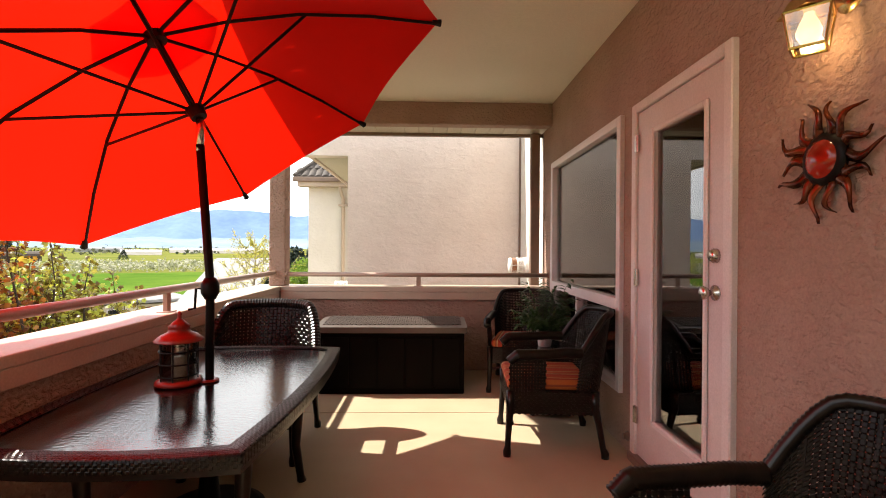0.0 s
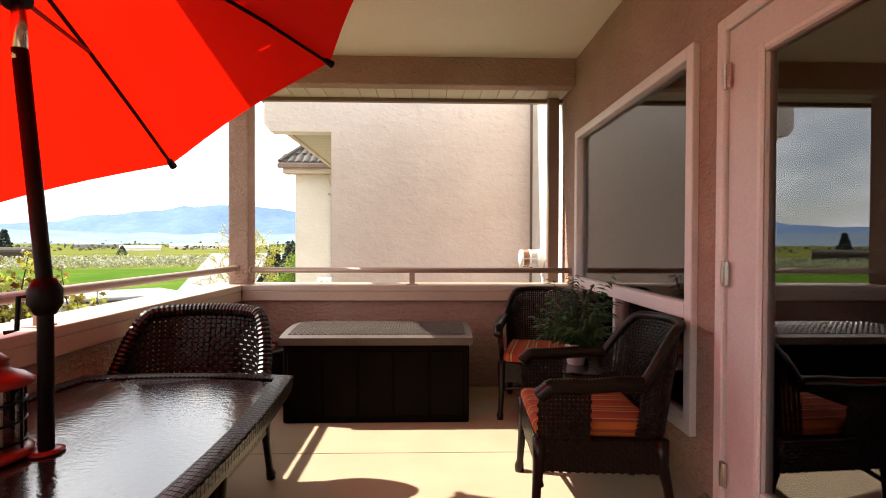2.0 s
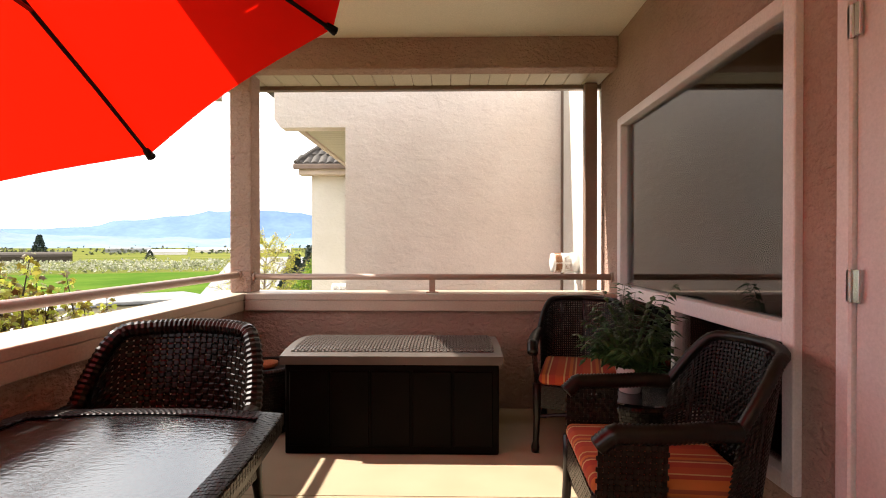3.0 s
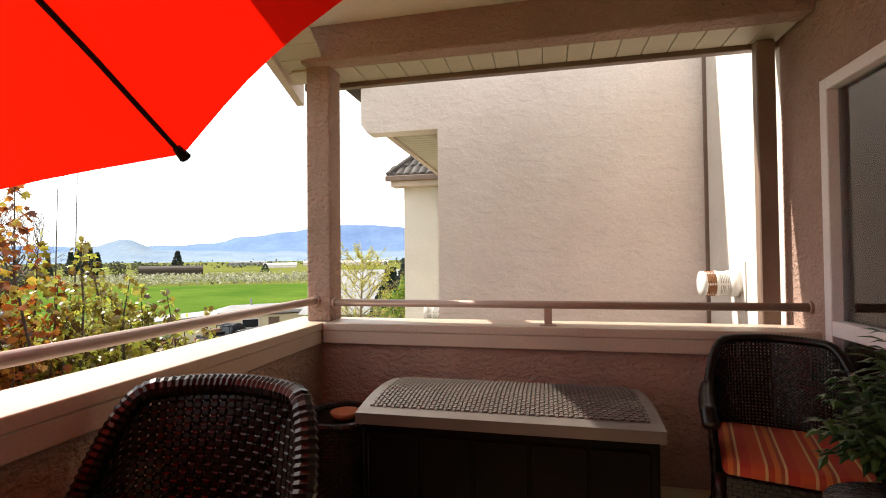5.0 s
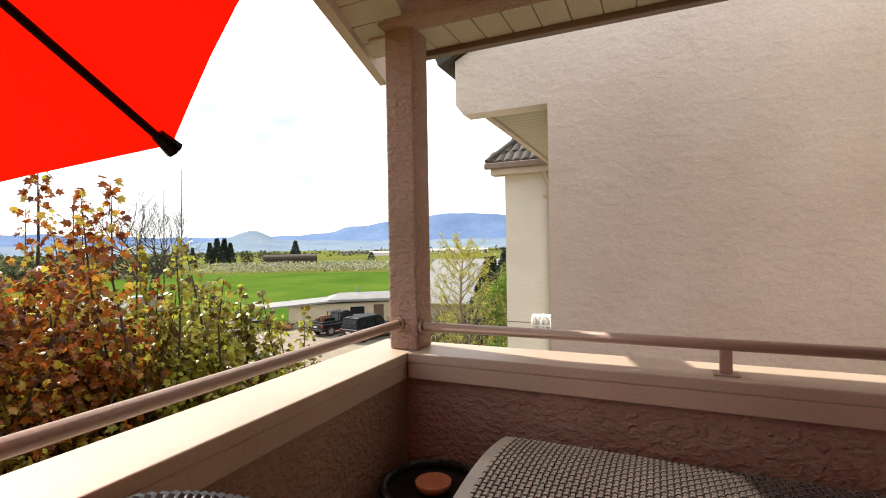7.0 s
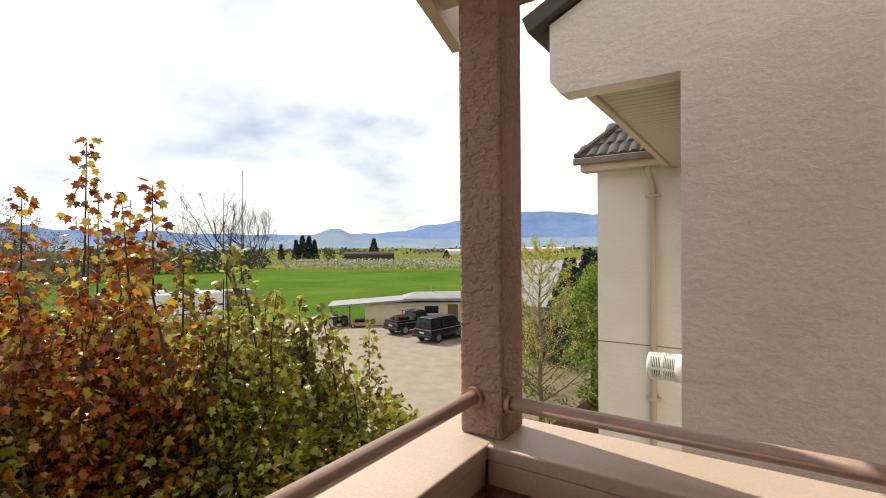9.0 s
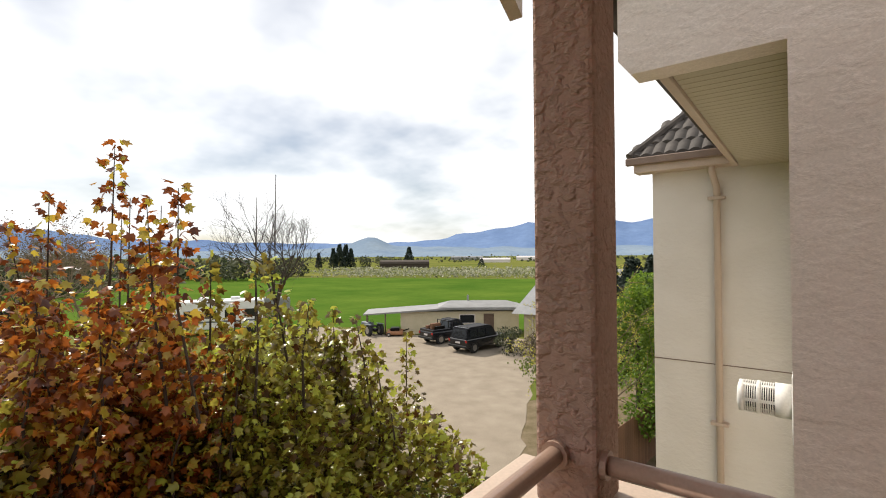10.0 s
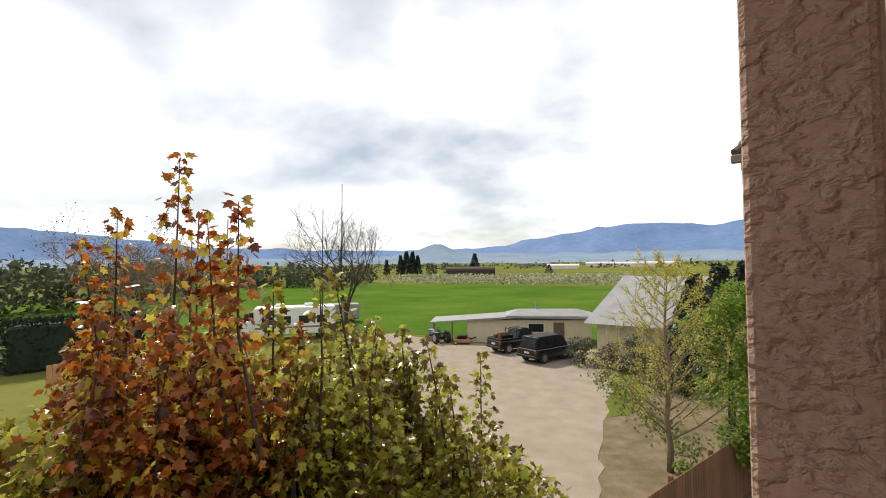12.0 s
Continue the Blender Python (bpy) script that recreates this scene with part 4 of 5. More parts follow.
    for row in range(12):
        for col in range(15):
            x, y = x0 + 0.15 * col + 0.02 + 0.075 * (row % 2), y0 + 0.2 * row
            if x > 0.05 or x < x0 + 0.2 * row * 0.9 - 0.05:
                continue
            o = new("tile", me)
            o.parent, o.location = r, (x, y, z0 + rise * 0.2 * row)
    hip = tube([(x0 + 0.02, y0 + 0.02, z0 + 0.05), (x0 + 2.1, y0 + 2.35, z0 + rise * 2.35 + 0.08)], 0.06, 8)
    part("hip_cap", hip, TILE, r)
    structure("trim_bay_eave", box(-1.9, -0.08, 11.25, 11.5, 2.62, 2.78, 0.006), CAP, "beige boxed eave of the bay", "trim")
    structure("trim_bay_gutter", box(-1.99, -0.1, 11.18, 11.25, 2.72, 2.82, 0.01), FASCIA, "dark brown eave gutter", "trim")
    d = thing("downpipe", -0.965, 11.44, 0, 0, "beige metal downpipe down the bay wall", "downpipe")
    part("pipe", tube([(0, -0.12, 2.66), (0, -0.12, 2.56), (0.04, 0.0, 2.36), (0.04, 0.0, -5.3)], 0.042, 12), CAP, d, smooth=True)
    for z in (2.22, -0.68, -3.2):
        part("bracket", box(-0.06, 0.14, -0.045, 0.055, z - 0.02, z + 0.02, 0.004), CAP, d)


def bmesh_slope(x0, y0, z0, rise):
    bm = bmesh.new()
    d = 2.4
    pts = [(x0, y0, z0), (0.1, y0, z0), (0.1, y0 + d, z0 + rise * d), (x0 + 2.0, y0 + d, z0 + rise * d), (x0, y0 + 2 * d, z0), (0.1, y0 + 2 * d, z0)]
    v = [bm.verts.new(p) for p in pts]
    bm.faces.new((v[0], v[1], v[2], v[3]))
    bm.faces.new((v[0], v[3], v[4]))
    bm.faces.new((v[3], v[2], v[5], v[4]))
    bm.faces.new((v[0], v[4], v[5], v[1]))
    bm.faces.new((v[1], v[5], v[2]))
    return bm


def flue_vent(x, y, z, rz, label, stained):
    """A short horizontal flue with a slotted guard and a round end plate, pointing along local -x."""
    g = thing("flue_vent", x, y, z, rz, label, "vent")
    m = Matrix.Rotation(-math.pi / 2, 4, "Y")
    part("wall_plate", box(-0.012, 0, -0.12, 0.12, -0.2, 0.16, 0.004), VENTPLASTIC, g)
    part("collar", moved(lathe([(0.095, 0.012), (0.095, 0.09)], 24), m), VENTPLASTIC, g, smooth=True)
    part("core", moved(lathe([(0.06, 0.09), (0.06, 0.25)], 20), m), RUST if stained else BLACKMETAL, g, "stained inner flue", True)
    part("end_plate", moved(lathe([(0.09, 0.235), (0.092, 0.245), (0.09, 0.262), (0.05, 0.272), (0.004, 0.274)], 24), m), VENTPLASTIC, g, "round end plate", True)
    s0 = part("guard_bar", moved(box(-0.008, 0.008, 0.083, 0.091, 0.09, 0.24), m), VENTPLASTIC, g)
    for k in range(1, 6):
        o = new("guard_bar", s0.data)
        o.parent = g
        o.matrix_basis = Matrix.Rotation(2 * math.pi * k / 6, 4, "X")
    for k in range(13):
        z = 0.096 + 0.0108 * k
        part("guard_ring", moved(lathe([(0.084, z), (0.092, z), (0.092, z + 0.0055), (0.084, z + 0.0055), (0.084, z)], 28, False), m), RUST if stained and k > 6 else VENTPLASTIC, g)
    part("middle_band", moved(lathe([(0.094, 0.157), (0.096, 0.162), (0.096, 0.172), (0.094, 0.177)], 28, False), m), VENTPLASTIC, g, smooth=True)


wing()
flue_vent(WX, 6.6, 1.06, 0, "white flue vent with rusty guard on wall", True)
flue_vent(-0.08, 7.74, 0.68, 0, "white slotted flue vent on the cream wall", False)


# ---- the ground and the fields ----
GZ = -5.4
GRASS = mat("yellow_green_meadow", (0.09, 0.11, 0.025), (0.16, 0.155, 0.045), 0.95, 0.03, 1.2, 0.5, 0.1, spec=0.0)
FIELD = mat("bright_green_crop", (0.048, 0.10, 0.014), (0.09, 0.14, 0.022), 0.95, 0.09, 1.2, 0.5, 0.1, spec=0.0)
GRAVEL = mat("pale_dusty_gravel", (0.24, 0.20, 0.155), (0.30, 0.255, 0.2), 0.95, 1.1, 22, 0.8, 0.03, spec=0.0)
DIRT = mat("brown_garden_soil", (0.20, 0.155, 0.105), (0.12, 0.098, 0.055), 0.95, 1.6, 14, 0.8, 0.04, spec=0.0)
BLOSSOM = leafy_mat("pale_orchard_blossom", (0.18, 0.2, 0.09), (0.46, 0.44, 0.34), 0.3, 0.8)
# distance haze over the ridges is mixed into these two base colours
MOUNT = mat("haze_blue_forest", (0.115, 0.175, 0.31), (0.155, 0.225, 0.37), 1.0, 0.004, 0.03, 0.4, 8.0, spec=0.0)
MOUNT_NEAR = mat("haze_blue_green_slopes", (0.15, 0.205, 0.28), (0.21, 0.26, 0.31), 1.0, 0.006, 0.05, 0.4, 5.0, spec=0.0)
BARK = mat("grey_brown_bark", (0.035, 0.025, 0.018), (0.065, 0.048, 0.035), 0.9, 6, 40, 0.6, 0.01)
TWIG = mat("pale_twig_bark", (0.16, 0.12, 0.08), (0.24, 0.18, 0.11), 0.9, 6, 40, 0.4, 0.01)
# near-black first colour of the maple ramps imitates shade inside the crowns
COPPERLEAF = leafy_mat("copper_maple_leaf", (0.045, 0.01, 0.005), (0.46, 0.44, 0.06), 0.48, 0.28, (0.42, 0.12, 0.02))
MIXLEAF = leafy_mat("olive_maple_leaf", (0.06, 0.015, 0.006), (0.46, 0.52, 0.075), 0.48, 0.28, (0.30, 0.27, 0.04))
GREENLEAF = leafy_mat("green_maple_leaf", (0.012, 0.022, 0.006), (0.42, 0.52, 0.075), 0.45, 0.28, (0.10, 0.16, 0.025))
LIME = leafy_mat("fresh_lime_leaf", (0.08, 0.15, 0.012), (0.22, 0.32, 0.03), 0.45, 0.5)
BUD = leafy_mat("yellow_green_bud", (0.36, 0.36, 0.04), (0.56, 0.5, 0.09), 0.45, 0.6)
DARKLEAF = leafy_mat("dark_conifer", (0.008, 0.018, 0.01), (0.02, 0.035, 0.018), 0.1, 0.8)
DRYLEAF = leafy_mat("brownish_spring_twigs", (0.10, 0.075, 0.05), (0.17, 0.13, 0.08), 0.2, 0.9)
FARTREES = leafy_mat("far_tree_foliage", (0.03, 0.045, 0.02), (0.10, 0.10, 0.05), 0.2, 0.9)

def wavy(outline, step, amp, seed):
    """The outline with its long edges broken into uneven short ones."""
    rng = random.Random(seed)
    out = []
    for (ax, ay), (bx, by) in zip(outline, outline[1:] + outline[:1]):
        n = max(1, round(math.hypot(bx - ax, by - ay) / step))
        for k in range(n):
            f = k / n
            j = amp if k else amp * 0.3
            out.append((ax + (bx - ax) * f + rng.uniform(-j, j), ay + (by - ay) * f + rng.uniform(-j, j)))
    return out


structure("ground", prism([(-3500, -3500), (3500, -3500), (3500, 3500), (-3500, 3500)], GZ - 1, GZ), GRASS, "flat yellow-green valley floor", "ground")
structure("ground_field", prism([(-39, 33), (-20, 42), (-9, 52), (-52, 128), (-118, 99), (-205, 52), (-110, 2), (-60, 4), (-47, 22)], GZ - 0.1, GZ + 0.02), FIELD, "flat bright green crop field", "field")
structure("ground_lawn", prism(wavy([(-17, 32.5), (-12.6, 26.5), (-10.6, 23.9), (-9.8, 25.5), (-10.4, 31), (-13, 35)], 0.35, 0.2, 8), GZ - 0.1, GZ + 0.04), GRASS, "rough green grass strip beside the drive", "lawn")
structure("ground_garden", prism(wavy([(-13.5, 29), (-9.5, 22), (-7.0, 15), (-5.5, 8), (-3.5, 9), (-3.0, 30), (-8, 32)], 0.7, 0.1, 5), GZ - 0.1, GZ + 0.03), DIRT, "bare brown garden strip beside the drive", "ground")
structure("ground_drive", prism(wavy([(-13.2, 31), (-9.9, 23.2), (-7.2, 17.5), (-5.6, 8.5), (-5.4, 1), (-14, 4), (-15, 14), (-21.5, 23), (-29.5, 27.5), (-38, 29), (-37, 34), (-30, 33.5), (-20, 39), (-15, 38)], 0.8, 0.16, 4), GZ - 0.1, GZ + 0.045), GRAVEL, "pale dusty gravel driveway and yard", "drive")


def ridge(name, dist, prof, material, label, seed, rough):
    """A range of far hills: height over the horizon, by compass angle to the left of north."""
    verts, faces = [], []
    N, K = 260, 7
    az = np.linspace(-75, 175, N)
    el = np.interp(az, [p[0] for p in prof], [p[1] for p in prof])
    for i in range(N):
        a = radians(az[i])
        h = dist * math.tan(radians(el[i])) + rough * noise.noise((az[i] * 0.35, seed, 0)) + 0.4 * rough * noise.noise((az[i] * 1.3, seed, 2))
        for k in range(K):
            f = k / (K - 1)
            r = dist * (0.82 + 0.18 * f)
            z = GZ + (max(4, h) - GZ) * f ** 1.3 + (rough * 0.8 * noise.noise((az[i] * 0.9, seed + 5, f * 3)) if 0 < k < K - 1 else 0)
            verts.append((-math.sin(a) * r, math.cos(a) * r, z))
    for i in range(N - 1):
        for k in range(K - 1):
            b = i * K + k
            faces.append((b, b + K, b + K + 1, b + 1))
    return tagged(raw(name, verts, faces, material, smooth=True), label, "mountains", "", "structure")


ridge("backdrop_mountains", 3100, [(-75, 2), (-20, 3), (0, 3.6), (12.7, 3.85), (16, 3.75), (19, 3.95), (23, 4.1), (27, 3.75), (30, 3.35), (33, 2.9), (35.6, 2.45), (38, 1.85), (41, 1.75), (43.5, 1.6), (46.2, 1.5), (52, 1.45), (58, 1.5), (65, 1.7), (72, 1.9), (78, 2.6), (82.9, 3.1), (88.9, 3.65), (100, 3.4), (130, 2.5), (175, 2)], MOUNT, "forested mountains across the valley, haze painted in blue", 3, 22)
ridge("backdrop_hill", 2500, [(-75, 0.4), (10, 0.9), (20, 1.0), (30, 0.9), (38, 1.05), (42, 1.0), (43.8, 1.35), (45.2, 2.05), (46.2, 2.3), (47.2, 2.05), (48.8, 1.4), (50.5, 0.95), (60, 0.6), (80, 0.7), (175, 0.5)], MOUNT_NEAR, "foothills with a small round hill, haze painted in blue-green", 9, 9)


# ---- foliage ----
LEAF = np.array([(0, 0), (0.16, -0.02), (0.42, 0.12), (0.3, 0.34), (0.52, 0.62), (0.2, 0.62), (0, 1.0), (-0.2, 0.62), (-0.52, 0.62), (-0.3, 0.34), (-0.42, 0.12), (-0.16, -0.02)])


def leaf_cloud(pos, out, size, rng, droop=0.35):
    """Lobed leaves at the points, turned roughly outwards and hanging a little."""
    n = len(pos)
    d = out + rng.normal(0, 0.55, (n, 3))
    d[:, 2] -= droop
    d /= np.linalg.norm(d, axis=1)[:, None]
    s = np.cross(d, rng.normal(0, 1, (n, 3)) + np.array((0, 0, 1.5)))
    s /= np.linalg.norm(s, axis=1)[:, None] + 1e-9
    nn = np.cross(s, d)
    sz = size * rng.uniform(0.65, 1.25, n)
    k = len(LEAF)
    curl = -0.22 * np.abs(LEAF[:, 0]) - 0.12 * LEAF[:, 1] ** 2
    v = pos[:, None, :] + sz[:, None, None] * (LEAF[None, :, 0, None] * s[:, None, :] + LEAF[None, :, 1, None] * d[:, None, :] + curl[None, :, None] * nn[:, None, :])
    mid = pos + sz[:, None] * 0.4 * d
    verts = np.concatenate([v, mid[:, None, :]], axis=1).reshape(-1, 3)
    base = np.arange(n)[:, None] * (k + 1)
    tri = np.array([(i, (i + 1) % k, k) for i in range(k)])
    faces = (base[:, :, None] + tri[None]).reshape(-1, 3)
    return verts, faces


def fast_mesh(name, verts, faces, material, parent, label=""):
    me = bpy.data.meshes.new(name)
    me.vertices.add(len(verts)); me.vertices.foreach_set("co", np.asarray(verts, dtype=np.float32).ravel())
    me.loops.add(faces.size); me.loops.foreach_set("vertex_index", faces.astype(np.int32).ravel())
    w = faces.shape[1]
    me.polygons.add(len(faces)); me.polygons.foreach_set("loop_start", np.arange(len(faces), dtype=np.int32) * w)
    me.update(calc_edges=True)
    me.validate()
    me.materials.append(material)
    ob = new(name, me)
    ob.parent = parent
    return tagged(ob, label)


def blob_points(rng, n, c, r, shell=0.72):
    d = rng.normal(0, 1, (n, 3))
    d /= np.linalg.norm(d, axis=1)[:, None]
    f = rng.uniform(shell ** 3, 1.0, n) ** (1 / 3)
    lump = np.array([1 + 0.22 * noise.noise(Vector(q) * 2.6 + Vector(c)) for q in d])
    return np.array(c) + d * np.array(r) * (f * lump)[:, None], d


def maple(name, x, y, blobs, shoots, material, low_material, label, seed, leaf=0.078, bare=()):
    rng = np.random.default_rng(seed)
    t = thing(name, x, y, GZ, 0, label, "tree", "maple trees")
    o = np.array((x, y, GZ))
    part("trunk", tube([(0, 0, -0.05), (0.05, 0.03, 1.0), (0, 0.08, 2.4), (0.02, 0, 3.6)], [0.17, 0.13, 0.1, 0.06], 10), BARK, t, smooth=True)
    ps, ds = [], []
    bl = bmesh.new()
    for c, r, n in blobs:
        p, d = blob_points(rng, n, c, r)
        ps.append(p); ds.append(d)
        p2, d2 = blob_points(rng, n // 2, c, (0.8 * r[0], 0.8 * r[1], 0.8 * r[2]), 0.3)
        ps.append(p2); ds.append(d2)
        for k in range(9):
            e = Vector(p[k]) - Vector(o)
            s = Vector((0, 0, 1.2 + 0.25 * k))
            add_tube(bl, [s, s.lerp(e, 0.45) + Vector((0, 0, 0.3)), e.lerp(s, 0.1)], [0.04, 0.018, 0.005], 6)
    part("limbs", bl, BARK, t)
    p, d = np.concatenate(ps), np.concatenate(ds)
    cut = np.sort(p[:, 2])[int(len(p) * 0.6)] + rng.normal(0, 0.25, len(p))
    for nm, sel, m_ in (("crown", p[:, 2] > cut, material), ("lower_crown", p[:, 2] <= cut, low_material)):
        v, f = leaf_cloud(p[sel], d[sel], leaf, rng)
        fast_mesh(nm, v - o, f, m_, t)
    for sx, sy, sz, L in shoots:
        tip = Vector((sx, sy, sz)) - Vector(o)
        foot = tip - Vector((rng.normal(0, 0.12), rng.normal(0, 0.12), L))
        bend = Vector((rng.normal(0, 0.05), rng.normal(0, 0.05), 0))
        mid = tip.lerp(foot, 0.5) + bend
        sh = part("shoot", tube([foot, mid, tip], [0.014, 0.009, 0.003], 6), BARK, t)
        pts, dirs = [], []
        h, turn = 0.0, rng.uniform(0, 3.14)
        while h < L:
            q = h / L
            b = tip.lerp(mid, q * 2) if q < 0.5 else mid.lerp(foot, q * 2 - 1)
            reach = 0.05 + 0.17 * min(1.0, h / 0.9)
            turn += math.pi / 2
            for k in range(6 if h < 0.3 else 10):
                a = turn + math.pi * (k % 2) + rng.normal(0, 0.5)
                dd = np.array((math.cos(a), math.sin(a), 0.1))
                pts.append(np.array(b) + dd * rng.uniform(0.25, 1.0) * reach + np.array((0, 0, rng.uniform(-0.03, 0.04)))); dirs.append(dd * 0.7)
            h += 0.075 * rng.uniform(0.7, 1.4)
        v, f = leaf_cloud(np.array(pts), np.array(dirs), leaf * 0.92, rng, 0.75)
        fast_mesh("shoot_leaves", v, f, material, sh)
    for bx, by, bz, L in bare:
        tip = Vector((bx, by, bz)) - Vector(o)
        part("bare_shoot", tube([tip - Vector((0.03, 0.02, L)), tip], [0.012, 0.004], 5), BARK, t)
    return t


rs = np.random.default_rng(21)


def extra(n, x0, x1, y0, y1, z0, z1, l0, l1):
    return [(rs.uniform(x0, x1), rs.uniform(y0, y1), rs.uniform(z0, z1), rs.uniform(l0, l1)) for _ in range(n)]


maple("maple_tree", -4.6, 5.6, [((-4.7, 5.7, -1.0), (1.5, 1.2, 1.75), 12000), ((-5.2, 4.9, -1.9), (1.2, 1.1, 1.6), 6500), ((-4.7, 5.5, -1.6), (1.1, 1.0, 1.4), 3000)],
      [(-4.4, 5.86, 2.42, 1.9), (-3.55, 5.98, 2.0, 1.7), (-3.75, 5.85, 1.9, 1.5), (-4.64, 5.5, 2.0, 1.6), (-5.3, 6.4, 1.65, 1.2), (-4.3, 6.15, 1.65, 1.4), (-5.7, 4.75, 1.75, 1.3), (-4.9, 5.3, 1.75, 1.4)]
      + extra(40, -5.4, -3.5, 5.2, 6.6, 0.55, 1.35, 0.9, 1.5), COPPERLEAF, GREENLEAF, "young maple tree with copper-orange spring leaves", 5, bare=((-5.2, 6.24, 2.08, 1.6), (-4.9, 6.4, 2.0, 1.5), (-5.6, 6.3, 1.9, 1.4)))
maple("maple_tree", -3.8, 6.9, [((-3.9, 6.8, -1.1), (1.15, 1.15, 1.6), 9500), ((-3.5, 8.0, -1.6), (1.1, 1.25, 1.55), 8500), ((-3.8, 7.2, -1.8), (0.8, 1.0, 1.2), 2500)],
      [(-3.6, 6.6, 1.44, 1.2), (-3.67, 6.27, 1.46, 1.1), (-3.3, 6.9, 1.1, 0.9), (-3.83, 6.86, 1.5, 1.2), (-3.75, 8.6, 0.58, 2.2), (-3.2, 7.75, 0.1, 0.7), (-4.03, 8.16, 0.3, 0.9), (-4.7, 7.9, 0.97, 1.1)]
      + extra(52, -4.8, -3.4, 6.3, 8.0, 0.1, 1.0, 0.8, 1.4), MIXLEAF, GREENLEAF, "young maple tree with olive-green spring leaves", 6, bare=((-4.75, 7.3, 2.15, 2.4), (-4.7, 7.5, 2.42, 2.6)))
maple("maple_tree", -4.0, 4.3, [((-4.1, 4.3, -1.5), (1.45, 1.3, 1.6), 9000), ((-4.0, 4.75, -0.5), (1.0, 0.75, 1.2), 4500), ((-3.1, 6.0, -2.1), (0.9, 1.4, 1.5), 6000)],
      extra(26, -4.9, -3.1, 3.4, 5.4, 0.0, 0.7, 0.7, 1.2), MIXLEAF, GREENLEAF, "young maple tree with green spring leaves", 7)


def branching(bm, p, d, length, r, depth, rng, tips, spread=0.6, up=0.25):
    q = p + d * length
    add_tube(bm, [p, p.lerp(q, 0.5) + Vector((rng.normal(0, 0.03), rng.normal(0, 0.03), 0)) * length, q], [r, r * 0.8, r * 0.6], 5 if depth > 1 else 3, False)
    tips.append(q)
    if depth == 0:
        return
    for _ in range(3 if depth > 1 else 4):
        nd = (d + Vector(rng.normal(0, spread, 3)) + Vector((0, 0, up))).normalized()
        branching(bm, p.lerp(q, rng.uniform(0.55, 1.0)), nd, length * rng.uniform(0.62, 0.85), r * 0.55, depth - 1, rng, tips, spread, up)


def bare_tree(x, y, h, seed, label, buds=None, size=0.1, depth=5, spread=0.5, per=2, first=0.26, bark=None):
    rng = np.random.default_rng(seed)
    t = thing("bare_tree" if buds is None else "budding_tree", x, y, GZ, 0, label, "tree")
    bm, tips = bmesh.new(), []
    add_tube(bm, [(0, 0, -0.05), (0, 0, h * first)], [h * 0.016, h * 0.012], 8, False)
    for k in range(4):
        a = 2 * math.pi * k / 4 + rng.uniform(0, 1)
        branching(bm, Vector((0, 0, h * first * (0.8 + 0.07 * k))), Vector((math.cos(a) * 0.5, math.sin(a) * 0.5, 1)).normalized(), h * 0.26, h * 0.009, depth - 1, rng, tips, spread)
    part("trunk", bm, bark or TWIG, t)
    if buds:
        base = np.array([tuple(q) for q in tips])
        p = np.repeat(base, per, axis=0) + rng.normal(0, size * 1.6, (len(base) * per, 3))
        v, f = leaf_cloud(p, rng.normal(0, 1, p.shape), size, rng)
        fast_mesh("crown", v, f, buds, t)
    return t


def leader_tree(x, y, h, seed, label):
    """A young tree: one straight leader, many slender limbs rising from it, fine twigs with swelling buds."""
    rng = np.random.default_rng(seed)
    t = thing("budding_tree", x, y, GZ, 0, label, "tree")
    lead = [Vector((0.05 * math.sin(2.1 * k), 0.05 * math.cos(1.7 * k), h * k / 8)) for k in range(9)]
    part("trunk", tube(lead, [0.017 * h * (1 - 0.93 * k / 8) for k in range(9)], 8), TWIG, t, smooth=True)
    bm, spots = bmesh.new(), []
    for k in range(50):
        f = 0.15 + 0.8 * k / 50
        a = 2.4 * k + rng.uniform(-0.4, 0.4)
        i = min(7, int(f * 8))
        p = lead[i].lerp(lead[i + 1], f * 8 - i)
        length = h * (0.43 * (1 - f) ** 0.75 + 0.06) * rng.uniform(0.8, 1.15)
        out = Vector((math.cos(a), math.sin(a), 0))
        pts = [p + (out * (0.78 * q) + Vector((0, 0, 0.5 * q + 0.28 * q * q))) * length for q in (0, 0.33, 0.66, 1.0)]
        r = 0.006 * h * (1 - 0.7 * f)
        add_tube(bm, pts, [r, r * 0.7, r * 0.42, 0.003], 5, False)
        for _ in range(13):
            q = rng.uniform(0.2, 1.0) * 2.999
            b = pts[int(q)].lerp(pts[int(q) + 1], q - int(q))
            d = (out * 0.5 + Vector(rng.normal(0, 0.5, 3)) + Vector((0, 0, 0.55))).normalized()
            e = b + d * length * rng.uniform(0.12, 0.34)
            add_tube(bm, [b, e], [0.01, 0.005], 3, False)
            spots += [b.lerp(e, w) for w in (0.25, 0.45, 0.65, 0.85, 1.0)]
    part("branchwork", bm, TWIG, t)
    p = np.repeat(np.array([tuple(q) for q in spots]), 3, axis=0)
    p = p + rng.normal(0, 0.035, p.shape)
    v, f = leaf_cloud(p, rng.normal(0, 1, p.shape), 0.05, rng)
    fast_mesh("crown", v, f, BUD, t)


